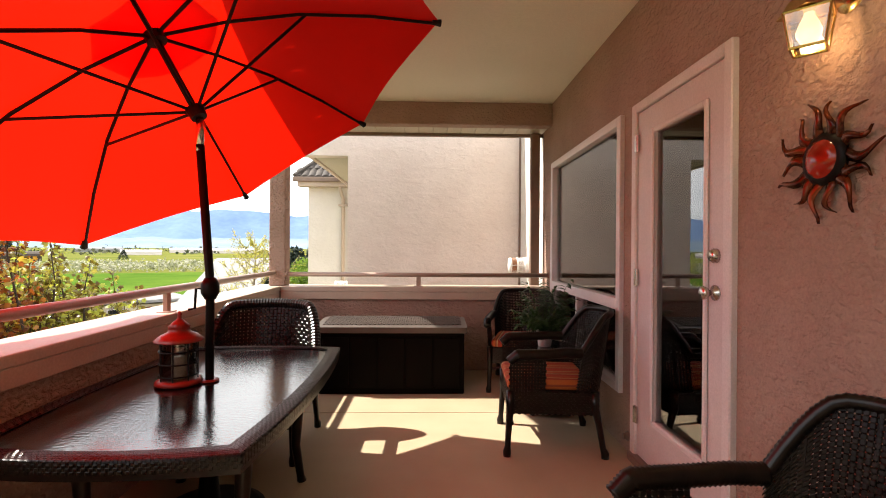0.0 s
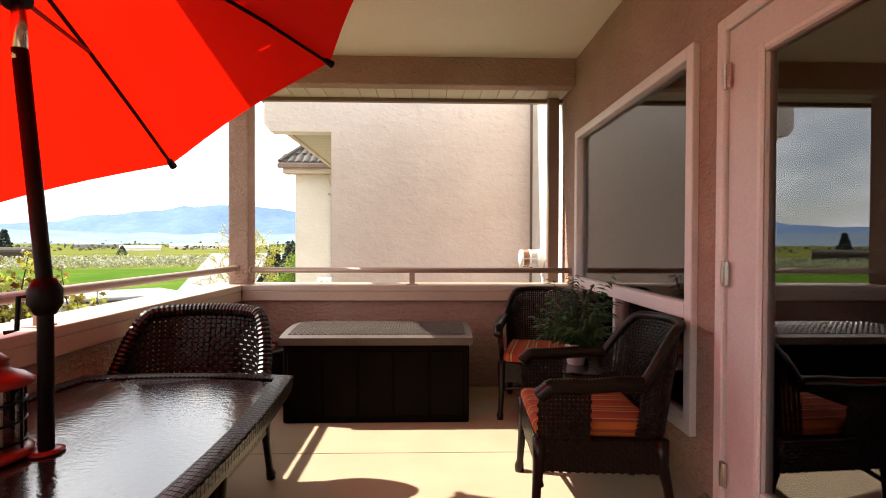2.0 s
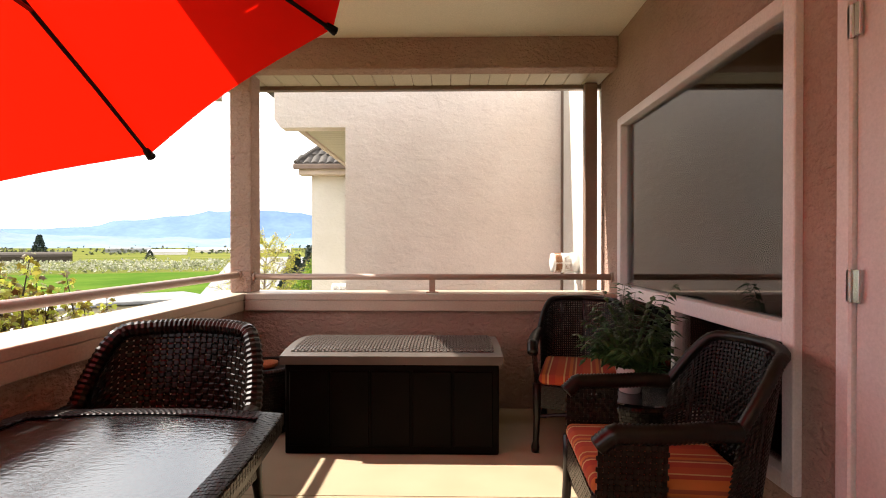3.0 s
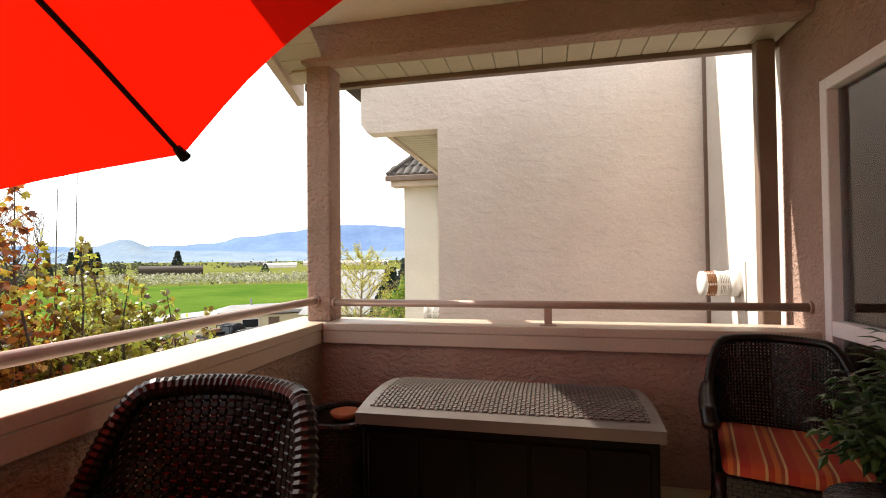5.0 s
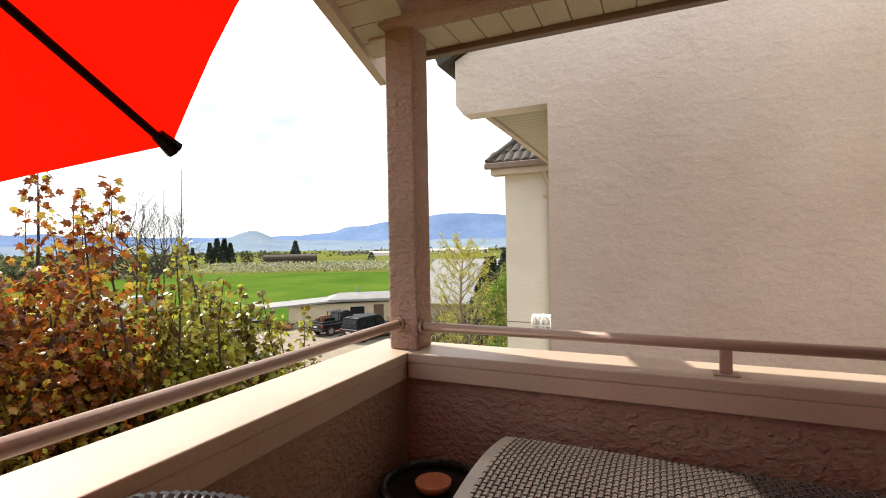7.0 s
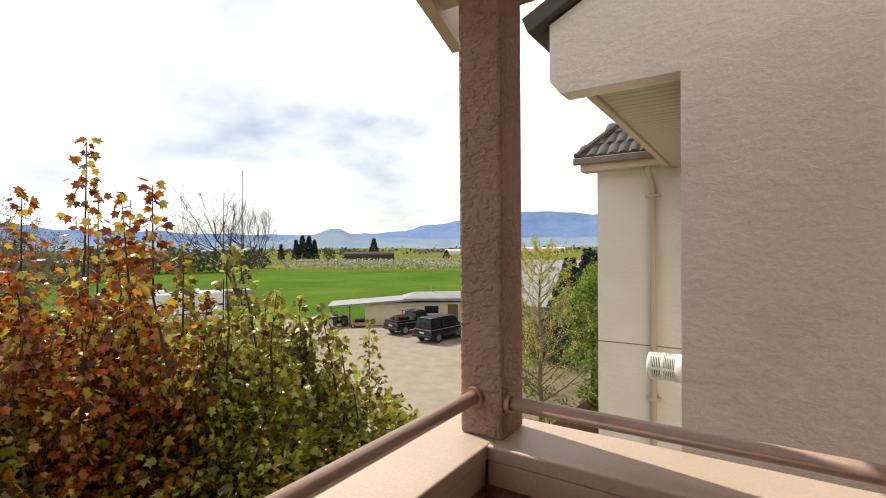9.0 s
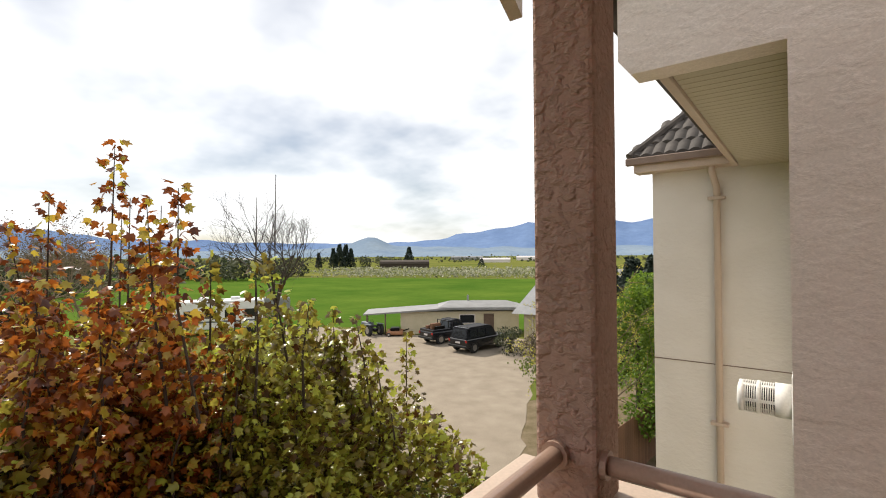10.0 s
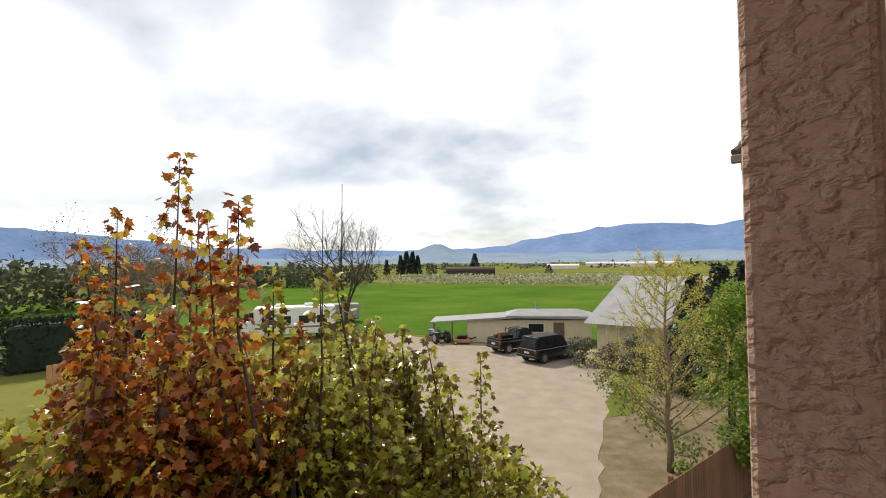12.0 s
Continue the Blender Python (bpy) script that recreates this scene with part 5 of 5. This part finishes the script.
def bushy_tree(name, x, y, h, w, seed, material, label, n=2600, size=0.16, z0=0.18):
    rng = np.random.default_rng(seed)
    t = thing(name, x, y, GZ, 0, label, "tree")
    part("trunk", tube([(0, 0, -0.05), (0, 0, h * 0.6)], [0.16, 0.06], 8), BARK, t)
    ps, ds = [], []
    for k in range(7):
        f = k / 6
        c = (rng.normal(0, w * 0.25), rng.normal(0, w * 0.25), h * (z0 + 0.12 + (0.8 - z0) * f))
        r = w * (0.62 - 0.35 * f)
        p, d = blob_points(rng, n // 7, c, (r, r, h * 0.17), 0.4)
        ps.append(p); ds.append(d)
    v, f = leaf_cloud(np.concatenate(ps), np.concatenate(ds), size, rng)
    fast_mesh("crown", v, f, material, t)
    return t


def conifer(x, y, h, w, seed, label="dark green conifer standing in the fields", n=900):
    rng = np.random.default_rng(seed)
    t = thing("conifer", x, y, GZ, 0, label, "tree", "conifers")
    part("trunk", tube([(0, 0, 0), (0, 0, h * 0.9)], [h * 0.02, h * 0.004], 6), BARK, t)
    f = rng.uniform(0.05, 1, n) ** 0.7
    a = rng.uniform(0, 6.283, n)
    r = w * 0.5 * (1 - f) * rng.uniform(0.55, 1.15, n) + 0.04 * w
    p = np.stack([r * np.cos(a), r * np.sin(a), f * h], 1)
    d = np.stack([np.cos(a), np.sin(a), -0.3 + 0 * a], 1)
    v, fc = leaf_cloud(p, d, h * (0.07 if n < 1000 else 0.045), rng, 0.5)
    fast_mesh("crown", v, fc, DARKLEAF, t)


bare_tree(-33.4, 26.0, 12.6, 3, "tall bare grey tree with fine twigs", depth=6, spread=0.55, bark=BARK)
bare_tree(-37.5, 12.0, 10.5, 12, "bare brownish tree with dense spring twigs", DRYLEAF, 0.1, 6, 0.6, 2)
bare_tree(-41.0, 15.5, 9.5, 14, "bare brownish tree with dense spring twigs", DRYLEAF, 0.1, 6, 0.6, 2)
leader_tree(-6.4, 20.9, 7.1, 19, "slender young tree with sparse yellow-green buds")
bushy_tree("willow_tree", -6.0, 26.5, 5.6, 2.9, 23, LIME, "bushy tree with fresh lime-green leaves", 12000, 0.12)
bushy_tree("willow_tree", -3.6, 21.5, 4.4, 2.0, 24, LIME, "bushy tree with fresh lime-green leaves", 8000, 0.11)
bushy_tree("garden_shrub", -5.3, 19.6, 1.0, 0.9, 25, LIME, "low green garden shrub beside the fence", 700, 0.1, 0.0)
for k, (x, y, h, w) in enumerate(((-16.4, 33.4, 1.9, 1.7), (-14.6, 33.6, 1.6, 1.6), (-12.8, 33.0, 2.2, 2.0), (-10.6, 32.0, 2.0, 2.0), (-9.0, 30.4, 1.5, 1.8))):
    tagged(bushy_tree("garden_shrub", x, y, h, w, 80 + k, DRYLEAF if k % 2 else FARTREES, "unpruned dark shrub in front of the barn", 1500, 0.11, 0.0), group="barn shrubs")
TUFT = leafy_mat("tufted_grass_blades", (0.07, 0.10, 0.02), (0.2, 0.24, 0.05), 0.3, 0.7)


def weeds():
    rng = np.random.default_rng(88)
    f = rng.uniform(0, 1, 1100)
    p = np.stack([-15.2 + 8.6 * f + np.abs(rng.normal(0, 0.8, 1100)), 32.0 - 9.5 * f + rng.normal(0, 0.6, 1100), GZ + 0.05 + 0 * f], 1)
    up = np.stack([0 * f, 0 * f, 1.3 + 0 * f], 1)
    v, t = leaf_cloud(p, up, 0.12, rng, 0.0)
    tagged(fast_mesh("weeds", v, t, TUFT, None), "tufts of grass and weeds along the drive", "weeds", "", "stuff")


weeds()
for k, (x, y, h, w) in enumerate(((-8.6, 35, 6.6, 4.6), (-10.6, 37, 6.0, 4.2), (-6.8, 33, 6.8, 4.6), (-9.4, 33.6, 5.0, 4.0))):
    conifer(x, y, h, w, 40 + k, "dark evergreen tree behind the garden", 2600)
for k, (az, dist, h, w) in enumerate(((41.1, 262, 11.5, 7), (49.9, 240, 10.5, 5), (49.2, 240, 12.5, 5.5), (48.5, 244, 12.5, 5.5), (47.9, 244, 10.5, 5), (51.6, 250, 8.5, 3.5), (32.4, 250, 5.0, 5))):
    a = radians(az)
    conifer(-math.sin(a) * dist, math.cos(a) * dist, h, w, 50 + k)


# orchard rows, far hedges and woods
def orchard():
    rng = np.random.default_rng(31)
    ps = []
    for row in range(8):
        for k in range(420):
            f = rng.uniform(0, 1)
            x = -125 + 70 * f - 2.2 * row
            y = 98 + 33 * f + 4.2 * row
            ps.append((x, y, GZ + rng.uniform(0.3, 2.6)))
    p = np.array(ps)
    v, f = leaf_cloud(p, rng.normal(0, 1, p.shape), 0.7, rng)
    o = fast_mesh("orchard", v, f, BLOSSOM, None)
    tagged(o, "rows of pale blossoming orchard trees", "orchard", "", "stuff")


def far_woods():
    rng = np.random.default_rng(32)
    ps, near = [], []
    for k in range(5200):
        az = rng.uniform(-5, 110)
        dist = rng.uniform(420, 900) if az < 60 else rng.uniform(130, 500)
        if noise.noise((az * 0.25, dist * 0.01, 4)) < -0.05:
            continue
        a = radians(az)
        hh = 4.5 if az < 60 else 6.0
        ps.append((-math.sin(a) * dist, math.cos(a) * dist, GZ + abs(rng.normal(0, hh * 0.5))))
    p = np.array(ps)
    # nearer hedgerow trees between the field and the hills
    for az, dist, w, h, n in ((46.2, 240, 5, 7, 260), (43.6, 262, 12, 6, 420), (54, 170, 9, 6, 420), (57, 150, 12, 6.5, 500), (61, 150, 14, 7, 560), (65, 160, 10, 6, 420),
                              (70, 125, 12, 6, 520), (75, 110, 12, 7.5, 620), (80, 100, 10, 8, 620), (85, 95, 12, 8.5, 700), (91, 90, 12, 8, 700)):
        a = radians(az)
        c = np.array((-math.sin(a) * dist, math.cos(a) * dist, GZ + h * 0.45))
        q, _ = blob_points(rng, n, c, (w * 0.6, w * 0.6, h * 0.55), 0.3)
        near += list(q)
    p = np.array(ps)
    v, f = leaf_cloud(p, rng.normal(0, 1, p.shape), 3.2, rng)
    q = np.array(near)
    v2, f2 = leaf_cloud(q, rng.normal(0, 1, q.shape), 0.9, rng)
    v, f = np.concatenate([v, v2]), np.concatenate([f, f2 + len(v)])
    o = fast_mesh("far_woods", v, f, FARTREES, None)
    tagged(o, "scattered far trees across the valley floor", "woods", "", "stuff")


orchard()
far_woods()


# ---- buildings and fence ----
SHEDWALL = mat("cream_painted_boards", (0.50, 0.44, 0.30), (0.58, 0.51, 0.36), 0.8, 1.5, 30, 0.3, 0.01)
METALROOF = mat("pale_metal_roofing", (0.19, 0.187, 0.183), (0.25, 0.246, 0.24), 0.6, 0.8, 20, 0.15, 0.01)
SHINGLE = mat("grey_asphalt_shingle", (0.24, 0.24, 0.24), (0.33, 0.33, 0.33), 0.9, 1.2, 14, 0.5, 0.02)
FENCEWOOD = mat("brown_stained_fence", (0.13, 0.06, 0.03), (0.19, 0.09, 0.045), 0.85, 2, 30, 0.4, 0.01, stretch=(4, 4, 0.6), vary=0.2)
ORANGEWOOD = mat("orange_cedar_boards", (0.42, 0.20, 0.09), (0.5, 0.26, 0.12), 0.85, 2, 30, 0.4, 0.01)
DARKGLASS = mat("dark_window_glass", (0.012, 0.014, 0.016), (0.02, 0.022, 0.025), 0.1, 2, 30, 0.02)
BROWNDOOR = mat("brown_painted_door", (0.10, 0.06, 0.04), (0.14, 0.09, 0.06), 0.6, 4, 40, 0.1)


def shed():
    ang = math.degrees(math.atan2(7.7, 9.8))
    s = thing("long_shed", -30.0, 33.6, GZ, ang, "low cream shed with pale metal roof", "shed")
    s.scale = (1, 1, 0.84)
    L = 12.6
    part("wall", box(2.2, L, 0, 2.4, 0, 2.3), SHEDWALL, s)
    bm = bmesh.new()
    for y0, y1, q in ((-0.5, 2.6, [(-1.0, 2.15), (6.5, 2.75), (L + 0.5, 2.65), (L + 0.5, 2.45), (6.5, 2.55), (-1.0, 2.02)]),):
        a = [bm.verts.new((x, y0, z)) for x, z in q]
        b = [bm.verts.new((x, y1, z + 0.12)) for x, z in q]
        n = len(q)
        for i in range(n):
            bm.faces.new((a[i], a[(i + 1) % n], b[(i + 1) % n], b[i]))
        bm.faces.new(a[::-1]); bm.faces.new(b)
    bmesh.ops.recalc_face_normals(bm, faces=bm.faces)
    part("roof", bm, METALROOF, s)
    bm = bmesh.new()
    v = [bm.verts.new(p) for p in ((5.5, -0.4, 2.78), (L + 0.4, -0.4, 2.72), (L - 1.0, 1.4, 3.3), (6.6, 1.4, 3.3), (L + 0.4, 3.0, 2.8), (5.5, 3.0, 2.8))]
    for f in ((0, 1, 2, 3), (1, 4, 2), (3, 2, 4, 5), (0, 3, 5), (0, 5, 4, 1)):
        bm.faces.new([v[i] for i in f])
    part("upper_roof", bm, METALROOF, s)
    for x in (-0.8, 0.8):
        part("carport_post", box(x, x + 0.12, 0, 0.12, 0, 2.1), FASCIA, s)
    w = part("window", box(7.4, 8.7, -0.04, 0.02, 1.1, 1.95), DARKGLASS, s)
    part("window_frame", frame_x(7.35, 8.75, 1.05, 2.0, 0.07, -0.07, -0.02), WHITE, w)
    part("door", box(9.5, 10.4, -0.05, 0.02, 0.05, 2.05, 0.01), BROWNDOOR, s)
    part("roof_vent", tube([(8.2, 1.4, 3.2), (8.2, 1.4, 3.9)], [0.08, 0.08], 8), METALROOF, s)


def frame_x(x0, x1, z0, z1, w, y0, y1):
    bm = bmesh.new()
    for a in ((x0, x0 + w, z0, z1), (x1 - w, x1, z0, z1), (x0 + w, x1 - w, z0, z0 + w), (x0 + w, x1 - w, z1 - w, z1)):
        add_box(bm, a[0], a[1], y0, y1, a[2], a[3])
    return bm


def barn():
    b = thing("barn", -18.0, 37.5, GZ, 10, "barn with steep grey shingle roof", "barn")
    part("wall", box(0.3, 9.5, 0.4, 7.5, 0, 3.0), SHEDWALL, b)
    bm = bmesh.new()
    v = [bm.verts.new(p) for p in ((-0.4, -0.6, 2.3), (10, -0.6, 2.3), (10, 4, 5.7), (1.4, 4, 5.7), (10, 8.2, 2.7), (-0.4, 8.2, 2.7))]
    for f in ((0, 1, 2, 3), (1, 4, 2), (3, 2, 4, 5), (0, 3, 5), (0, 5, 4, 1)):
        bm.faces.new([v[i] for i in f])
    part("roof", bm, SHINGLE, b)
    for k in range(9):
        part("lattice", box(1.0 + 0.9 * k, 1.06 + 0.9 * k, 0.32, 0.38, 0.4, 2.6), WHITE, b)


def fence():
    f = thing("board_fence", 0, 0, 0, 0, "brown stained board fence beside the garden", "fence")
    a, b = Vector((-4.85, 14.2, GZ)), Vector((-4.05, 23.4, GZ))
    n = 62
    d = (b - a)
    ang = math.atan2(d.y, d.x)
    me = None
    for k in range(n):
        if me is None:
            o = part("board", box(0, 0.142, -0.012, 0.012, 0.03, 1.8, 0.003), FENCEWOOD, f)
            me = o.data
        else:
            o = new("board", me)
            o.parent = f
        q = a + d * (k / n)
        o.matrix_basis = Matrix.Translation(q) @ Matrix.Rotation(ang, 4, "Z")
    for z in (0.35, 1.5):
        o = part("rail", box(0, d.length, 0.013, 0.05, z, z + 0.09), FENCEWOOD, f)
        o.matrix_basis = Matrix.Translation(a) @ Matrix.Rotation(ang, 4, "Z")
    for k in range(5):
        o = part("post", box(-0.045, 0.045, 0.051, 0.14, 0, 1.85), FENCEWOOD, f)
        o.matrix_basis = Matrix.Translation(a + d * (k / 4)) @ Matrix.Rotation(ang, 4, "Z")


def hedge():
    rng = np.random.default_rng(70)
    h = thing("dark_hedge", -43, 8.6, GZ, 0, "long dark clipped evergreen hedge", "hedge")
    part("core", box(-1.2, 1.2, -2.6, 5.0, 0, 3.1, 0.2), DARKLEAF, h)
    n = 7000
    p = np.stack([rng.uniform(-1.4, 1.4, n), rng.uniform(-2.9, 5.3, n), rng.uniform(0, 3.45, n)], 1)
    d = np.stack([p[:, 0], 0 * p[:, 1], p[:, 2] - 1], 1) + 0.01
    v, f = leaf_cloud(p, d, 0.22, rng)
    fast_mesh("leaves", v, f, DARKLEAF, h)
    o = thing("cedar_fence", -37.2, 7.6, GZ, 82, "low orange cedar board fence by the hedge", "fence")
    for k in range(18):
        part("board", box(0.3 * k, 0.3 * k + 0.28, 0, 0.03, 0, 1.1 + 0.02 * (k % 3)), ORANGEWOOD, o)


shed()
barn()
fence()
hedge()
for nm, az, dist, w, h, m_ in (("greenhouse", 37.0, 250, 25, 4.3, BARK), ("far_shed", 31.0, 420, 26, 4.0, WHITE), ("far_shed", 22.0, 520, 60, 5.0, WHITE), ("far_shed", 34.5, 600, 40, 5, METALROOF), ("far_shed", 27.0, 560, 30, 5, WHITE), ("far_shed", 72.0, 190, 16, 3.5, METALROOF), ("far_shed", 60.0, 480, 30, 5, METALROOF)):
    a = radians(az + 4.6 if nm == "greenhouse" else az)
    t_ = thing(nm, -math.sin(a) * dist, math.cos(a) * dist, GZ, math.degrees(a), "low brown arched greenhouse across the fields" if nm == "greenhouse" else "low pale farm building across the valley", "farm building", "far farm buildings")
    part("wall", box(-w / 2, w / 2, 0, 8, 0, h * 0.6), m_, t_)
    part("roof", moved(tube([(-w / 2 - 0.3, 0, 0), (w / 2 + 0.3, 0, 0)], 4.2, 14), Matrix.Translation((0, 4, h * 0.5)) @ Matrix.Diagonal((1, 1, h * 0.12, 1))), m_, t_)


# ---- vehicles ----
CARBLACK = mat("black_car_paint", (0.006, 0.006, 0.008), (0.012, 0.012, 0.015), 0.18, 3, 60, 0.02)
RUBBER = mat("black_rubber", (0.012, 0.012, 0.012), (0.02, 0.02, 0.02), 0.85, 10, 60, 0.2)
CHROME = mat("wheel_alloy", (0.4, 0.4, 0.4), (0.5, 0.5, 0.5), 0.35, 10, 60, 0.02, metal=1.0)
LAMPRED = mat("red_lamp_lens", (0.3, 0.01, 0.01), (0.38, 0.02, 0.015), 0.2, 10, 60, 0.02)
RVWHITE = mat("white_rv_body", (0.68, 0.68, 0.66), (0.76, 0.76, 0.74), 0.35, 2, 40, 0.03)
TRACTORBLUE = mat("faded_blue_tractor_paint", (0.09, 0.105, 0.125), (0.15, 0.165, 0.185), 0.5, 5, 40, 0.1)


def wheel(parent, x, y, r, w=0.22):
    m = Matrix.Translation((x, y, r)) @ Matrix.Rotation(math.pi / 2, 4, "Y")
    t = part("wheel", moved(lathe([(r * 0.6, -w / 2), (r * 0.95, -w / 2), (r, -w * 0.3), (r, w * 0.3), (r * 0.95, w / 2), (r * 0.6, w / 2)], 20), m), RUBBER, parent)
    part("rim", moved(lathe([(r * 0.2, -w * 0.52), (r * 0.58, -w * 0.54), (r * 0.6, 0), (r * 0.58, w * 0.54), (r * 0.2, w * 0.52)], 16), m), CHROME, t)


def car(name, x, y, rz, pickup, label):
    """Front along +y."""
    c = thing(name, x, y, GZ + 0.045, rz, label, "car", "parked vehicles")
    bm = bmesh.new()
    add_box(bm, -0.9, 0.9, -2.2, 2.2, 0.35, 1.0, 0.12, 3)
    part("body", bm, CARBLACK, c)
    bm = bmesh.new()
    y0, y1 = (-0.35, 1.0) if pickup else (-2.1, 0.95)
    vs = add_box(bm, -0.84, 0.84, y0, y1 + 0.25, 0.98, 1.74)
    for v in vs:
        if v.co.z > 1.5:
            v.co.x *= 0.86
            v.co.y += -0.55 if v.co.y > 0.5 else 0.18
    bmesh.ops.bevel(bm, geom=bm.edges[:], offset=0.06, segments=2, affect="EDGES")
    cab = part("cabin", bm, CARBLACK, c)
    for s in (-1, 1):
        n = 1 if pickup else 3
        for k in range(n):
            a = y0 + 0.28 + (y1 - y0 - 0.5) * k / n
            b = a + (y1 - y0 - 0.5) / n - 0.06
            raw("side_window", [(s * 0.845, a, 1.08), (s * 0.845, b, 1.08), (s * 0.775, b - 0.05, 1.6), (s * 0.775, a + 0.02, 1.6)], [(0, 1, 2, 3)], DARKGLASS, cab)
    raw("rear_window", [(-0.68, y0 - 0.004, 1.1), (0.68, y0 - 0.004, 1.1), (0.6, y0 + 0.13, 1.6), (-0.6, y0 + 0.13, 1.6)], [(0, 1, 2, 3)], DARKGLASS, cab)
    if pickup:
        part("bed", box(-0.86, 0.86, -2.15, -0.4, 0.95, 1.15, 0.03), CARBLACK, c)
        part("roll_bar", tube([(-0.7, -0.5, 1.1), (-0.7, -0.5, 1.7), (0.7, -0.5, 1.7), (0.7, -0.5, 1.1)], 0.04, 8), CARBLACK, c)
        for k in range(4):
            part("cargo", box(-0.6 + 0.3 * k, -0.32 + 0.3 * k, -1.8 + 0.2 * (k % 2), -1.2 + 0.15 * k, 1.1, 1.35 + 0.1 * (k % 3), 0.03), BLACKMETAL if k % 2 else FENCEWOOD, c)
    for sx in (-0.8, 0.8):
        for sy in (-1.4, 1.4):
            wheel(c, sx, sy, 0.38)
        part("tail_lamp", box(sx - 0.08, sx + 0.08, -2.22, -2.19, 0.78, 0.95), LAMPRED, c)
    part("bumper", box(-0.88, 0.88, -2.3, -2.18, 0.42, 0.58, 0.03), RUBBER, c)
    part("number_plate", box(-0.22, 0.22, -2.215, -2.198, 0.68, 0.8), WHITE, c)
    part("roof_rack", box(-0.6, 0.6, y0 + 0.5, y1 - 0.4, 1.74, 1.77, 0.01), BLACKMETAL, c)


car("suv", -19.1, 33.4, -8, False, "black SUV parked on the gravel")
car("pickup_truck", -22.8, 34.6, -14, True, "black pickup truck with loaded bed on gravel")


def motorhome():
    r = thing("motorhome", -42.0, 26.0, GZ, 62, "white motorhome parked behind the maples", "motorhome", "parked vehicles")
    part("body", box(-3.6, 3.6, -1.2, 1.2, 0.5, 3.0, 0.15, 3), RVWHITE, r)
    part("cab", box(-4.8, -3.5, -1.1, 1.1, 0.5, 1.9, 0.2, 3), RVWHITE, r)
    for k in range(4):
        part("window", box(-2.9 + 1.6 * k, -2.0 + 1.6 * k, -1.23, -1.19, 1.5, 2.2, 0.01), DARKGLASS, r)
    part("windscreen", box(-4.0, -3.58, -0.9, 0.9, 1.9, 2.6, 0.04), DARKGLASS, r)
    part("stripe", box(-3.5, 3.5, -1.215, -1.2, 1.1, 1.25), TRACTORBLUE, r)
    for k in range(2):
        part("roof_unit", box(-1.8 + 2.6 * k, -1.0 + 2.6 * k, -0.4, 0.4, 2.98, 3.25, 0.06), RVWHITE, r)
    for sx in (-3.2, 2.2):
        m = Matrix.Translation((sx, -1.05, 0.42)) @ Matrix.Rotation(math.pi / 2, 4, "X")
        for sy in (-1.0, 1.0):
            m = Matrix.Translation((sx, sy, 0.42)) @ Matrix.Rotation(math.pi / 2, 4, "X")
            part("wheel", moved(lathe([(0.2, -0.12), (0.42, -0.12), (0.42, 0.12), (0.2, 0.12)], 18), m), RUBBER, r)
    v = thing("parked_van", -49.0, 35.0, GZ, 62, "grey van parked beyond the motorhome", "van", "parked vehicles")
    part("body", box(-2.4, 2.4, -0.95, 0.95, 0.4, 2.2, 0.2, 3), METALROOF, v)
    part("windscreen", box(-2.45, -1.7, -0.8, 0.8, 1.35, 1.95, 0.08), DARKGLASS, v)
    for sx in (-1.5, 1.5):
        for sy in (-0.85, 0.85):
            m = Matrix.Translation((sx, sy, 0.36)) @ Matrix.Rotation(math.pi / 2, 4, "X")
            part("wheel", moved(lathe([(0.18, -0.1), (0.36, -0.1), (0.36, 0.1), (0.18, 0.1)], 16), m), RUBBER, v)


def tractor():
    t = thing("tractor", -29.8, 33.0, GZ + 0.045, 75, "old blue-grey tractor parked by the shed", "tractor", "parked vehicles")
    t.scale = (0.8, 0.8, 0.8)
    part("hood", box(-0.35, 0.35, 0.2, 1.9, 0.7, 1.3, 0.1, 2), TRACTORBLUE, t)
    part("chassis", box(-0.25, 0.25, -0.9, 1.9, 0.45, 0.75, 0.04), BLACKMETAL, t)
    part("seat", box(-0.25, 0.25, -0.7, -0.25, 0.95, 1.1, 0.05), RUBBER, t)
    part("steering_wheel", tube([(0.2 * math.cos(k * 0.524), 0.05 + 0.1 * math.sin(k * 0.524), 1.45 + 0.17 * math.sin(k * 0.524)) for k in range(13)], 0.02, 6), BLACKMETAL, t)
    part("exhaust", tube([(0.15, 1.2, 1.3), (0.15, 1.2, 1.9)], 0.04, 8), BLACKMETAL, t)
    for s in (-1, 1):
        wheel(t, s * 0.7, -0.5, 0.62, 0.34)
        wheel(t, s * 0.55, 1.6, 0.36, 0.2)
        part("mudguard", box(s * 0.7 - 0.2, s * 0.7 + 0.2, -1.05, 0.1, 1.2, 1.26, 0.03), TRACTORBLUE, t)
    m = thing("mower_deck", -28.2, 34.2, GZ + 0.045, -50, "rusty flat mower deck beside the tractor", "mower")
    part("deck", box(-0.9, 0.9, -0.7, 0.7, 0.12, 0.4, 0.08, 2), RUST, m)
    part("hitch", tube([(0, 0.7, 0.35), (0, 1.2, 0.5)], 0.05, 8), BLACKMETAL, m)
    part("cover", box(-0.5, 0.5, -0.4, 0.4, 0.4, 0.65, 0.08, 2), BLACKMETAL, m)
    for s in (-0.9, 0.9):
        wheel(m, s, -0.5, 0.16, 0.1)


motorhome()
tractor()
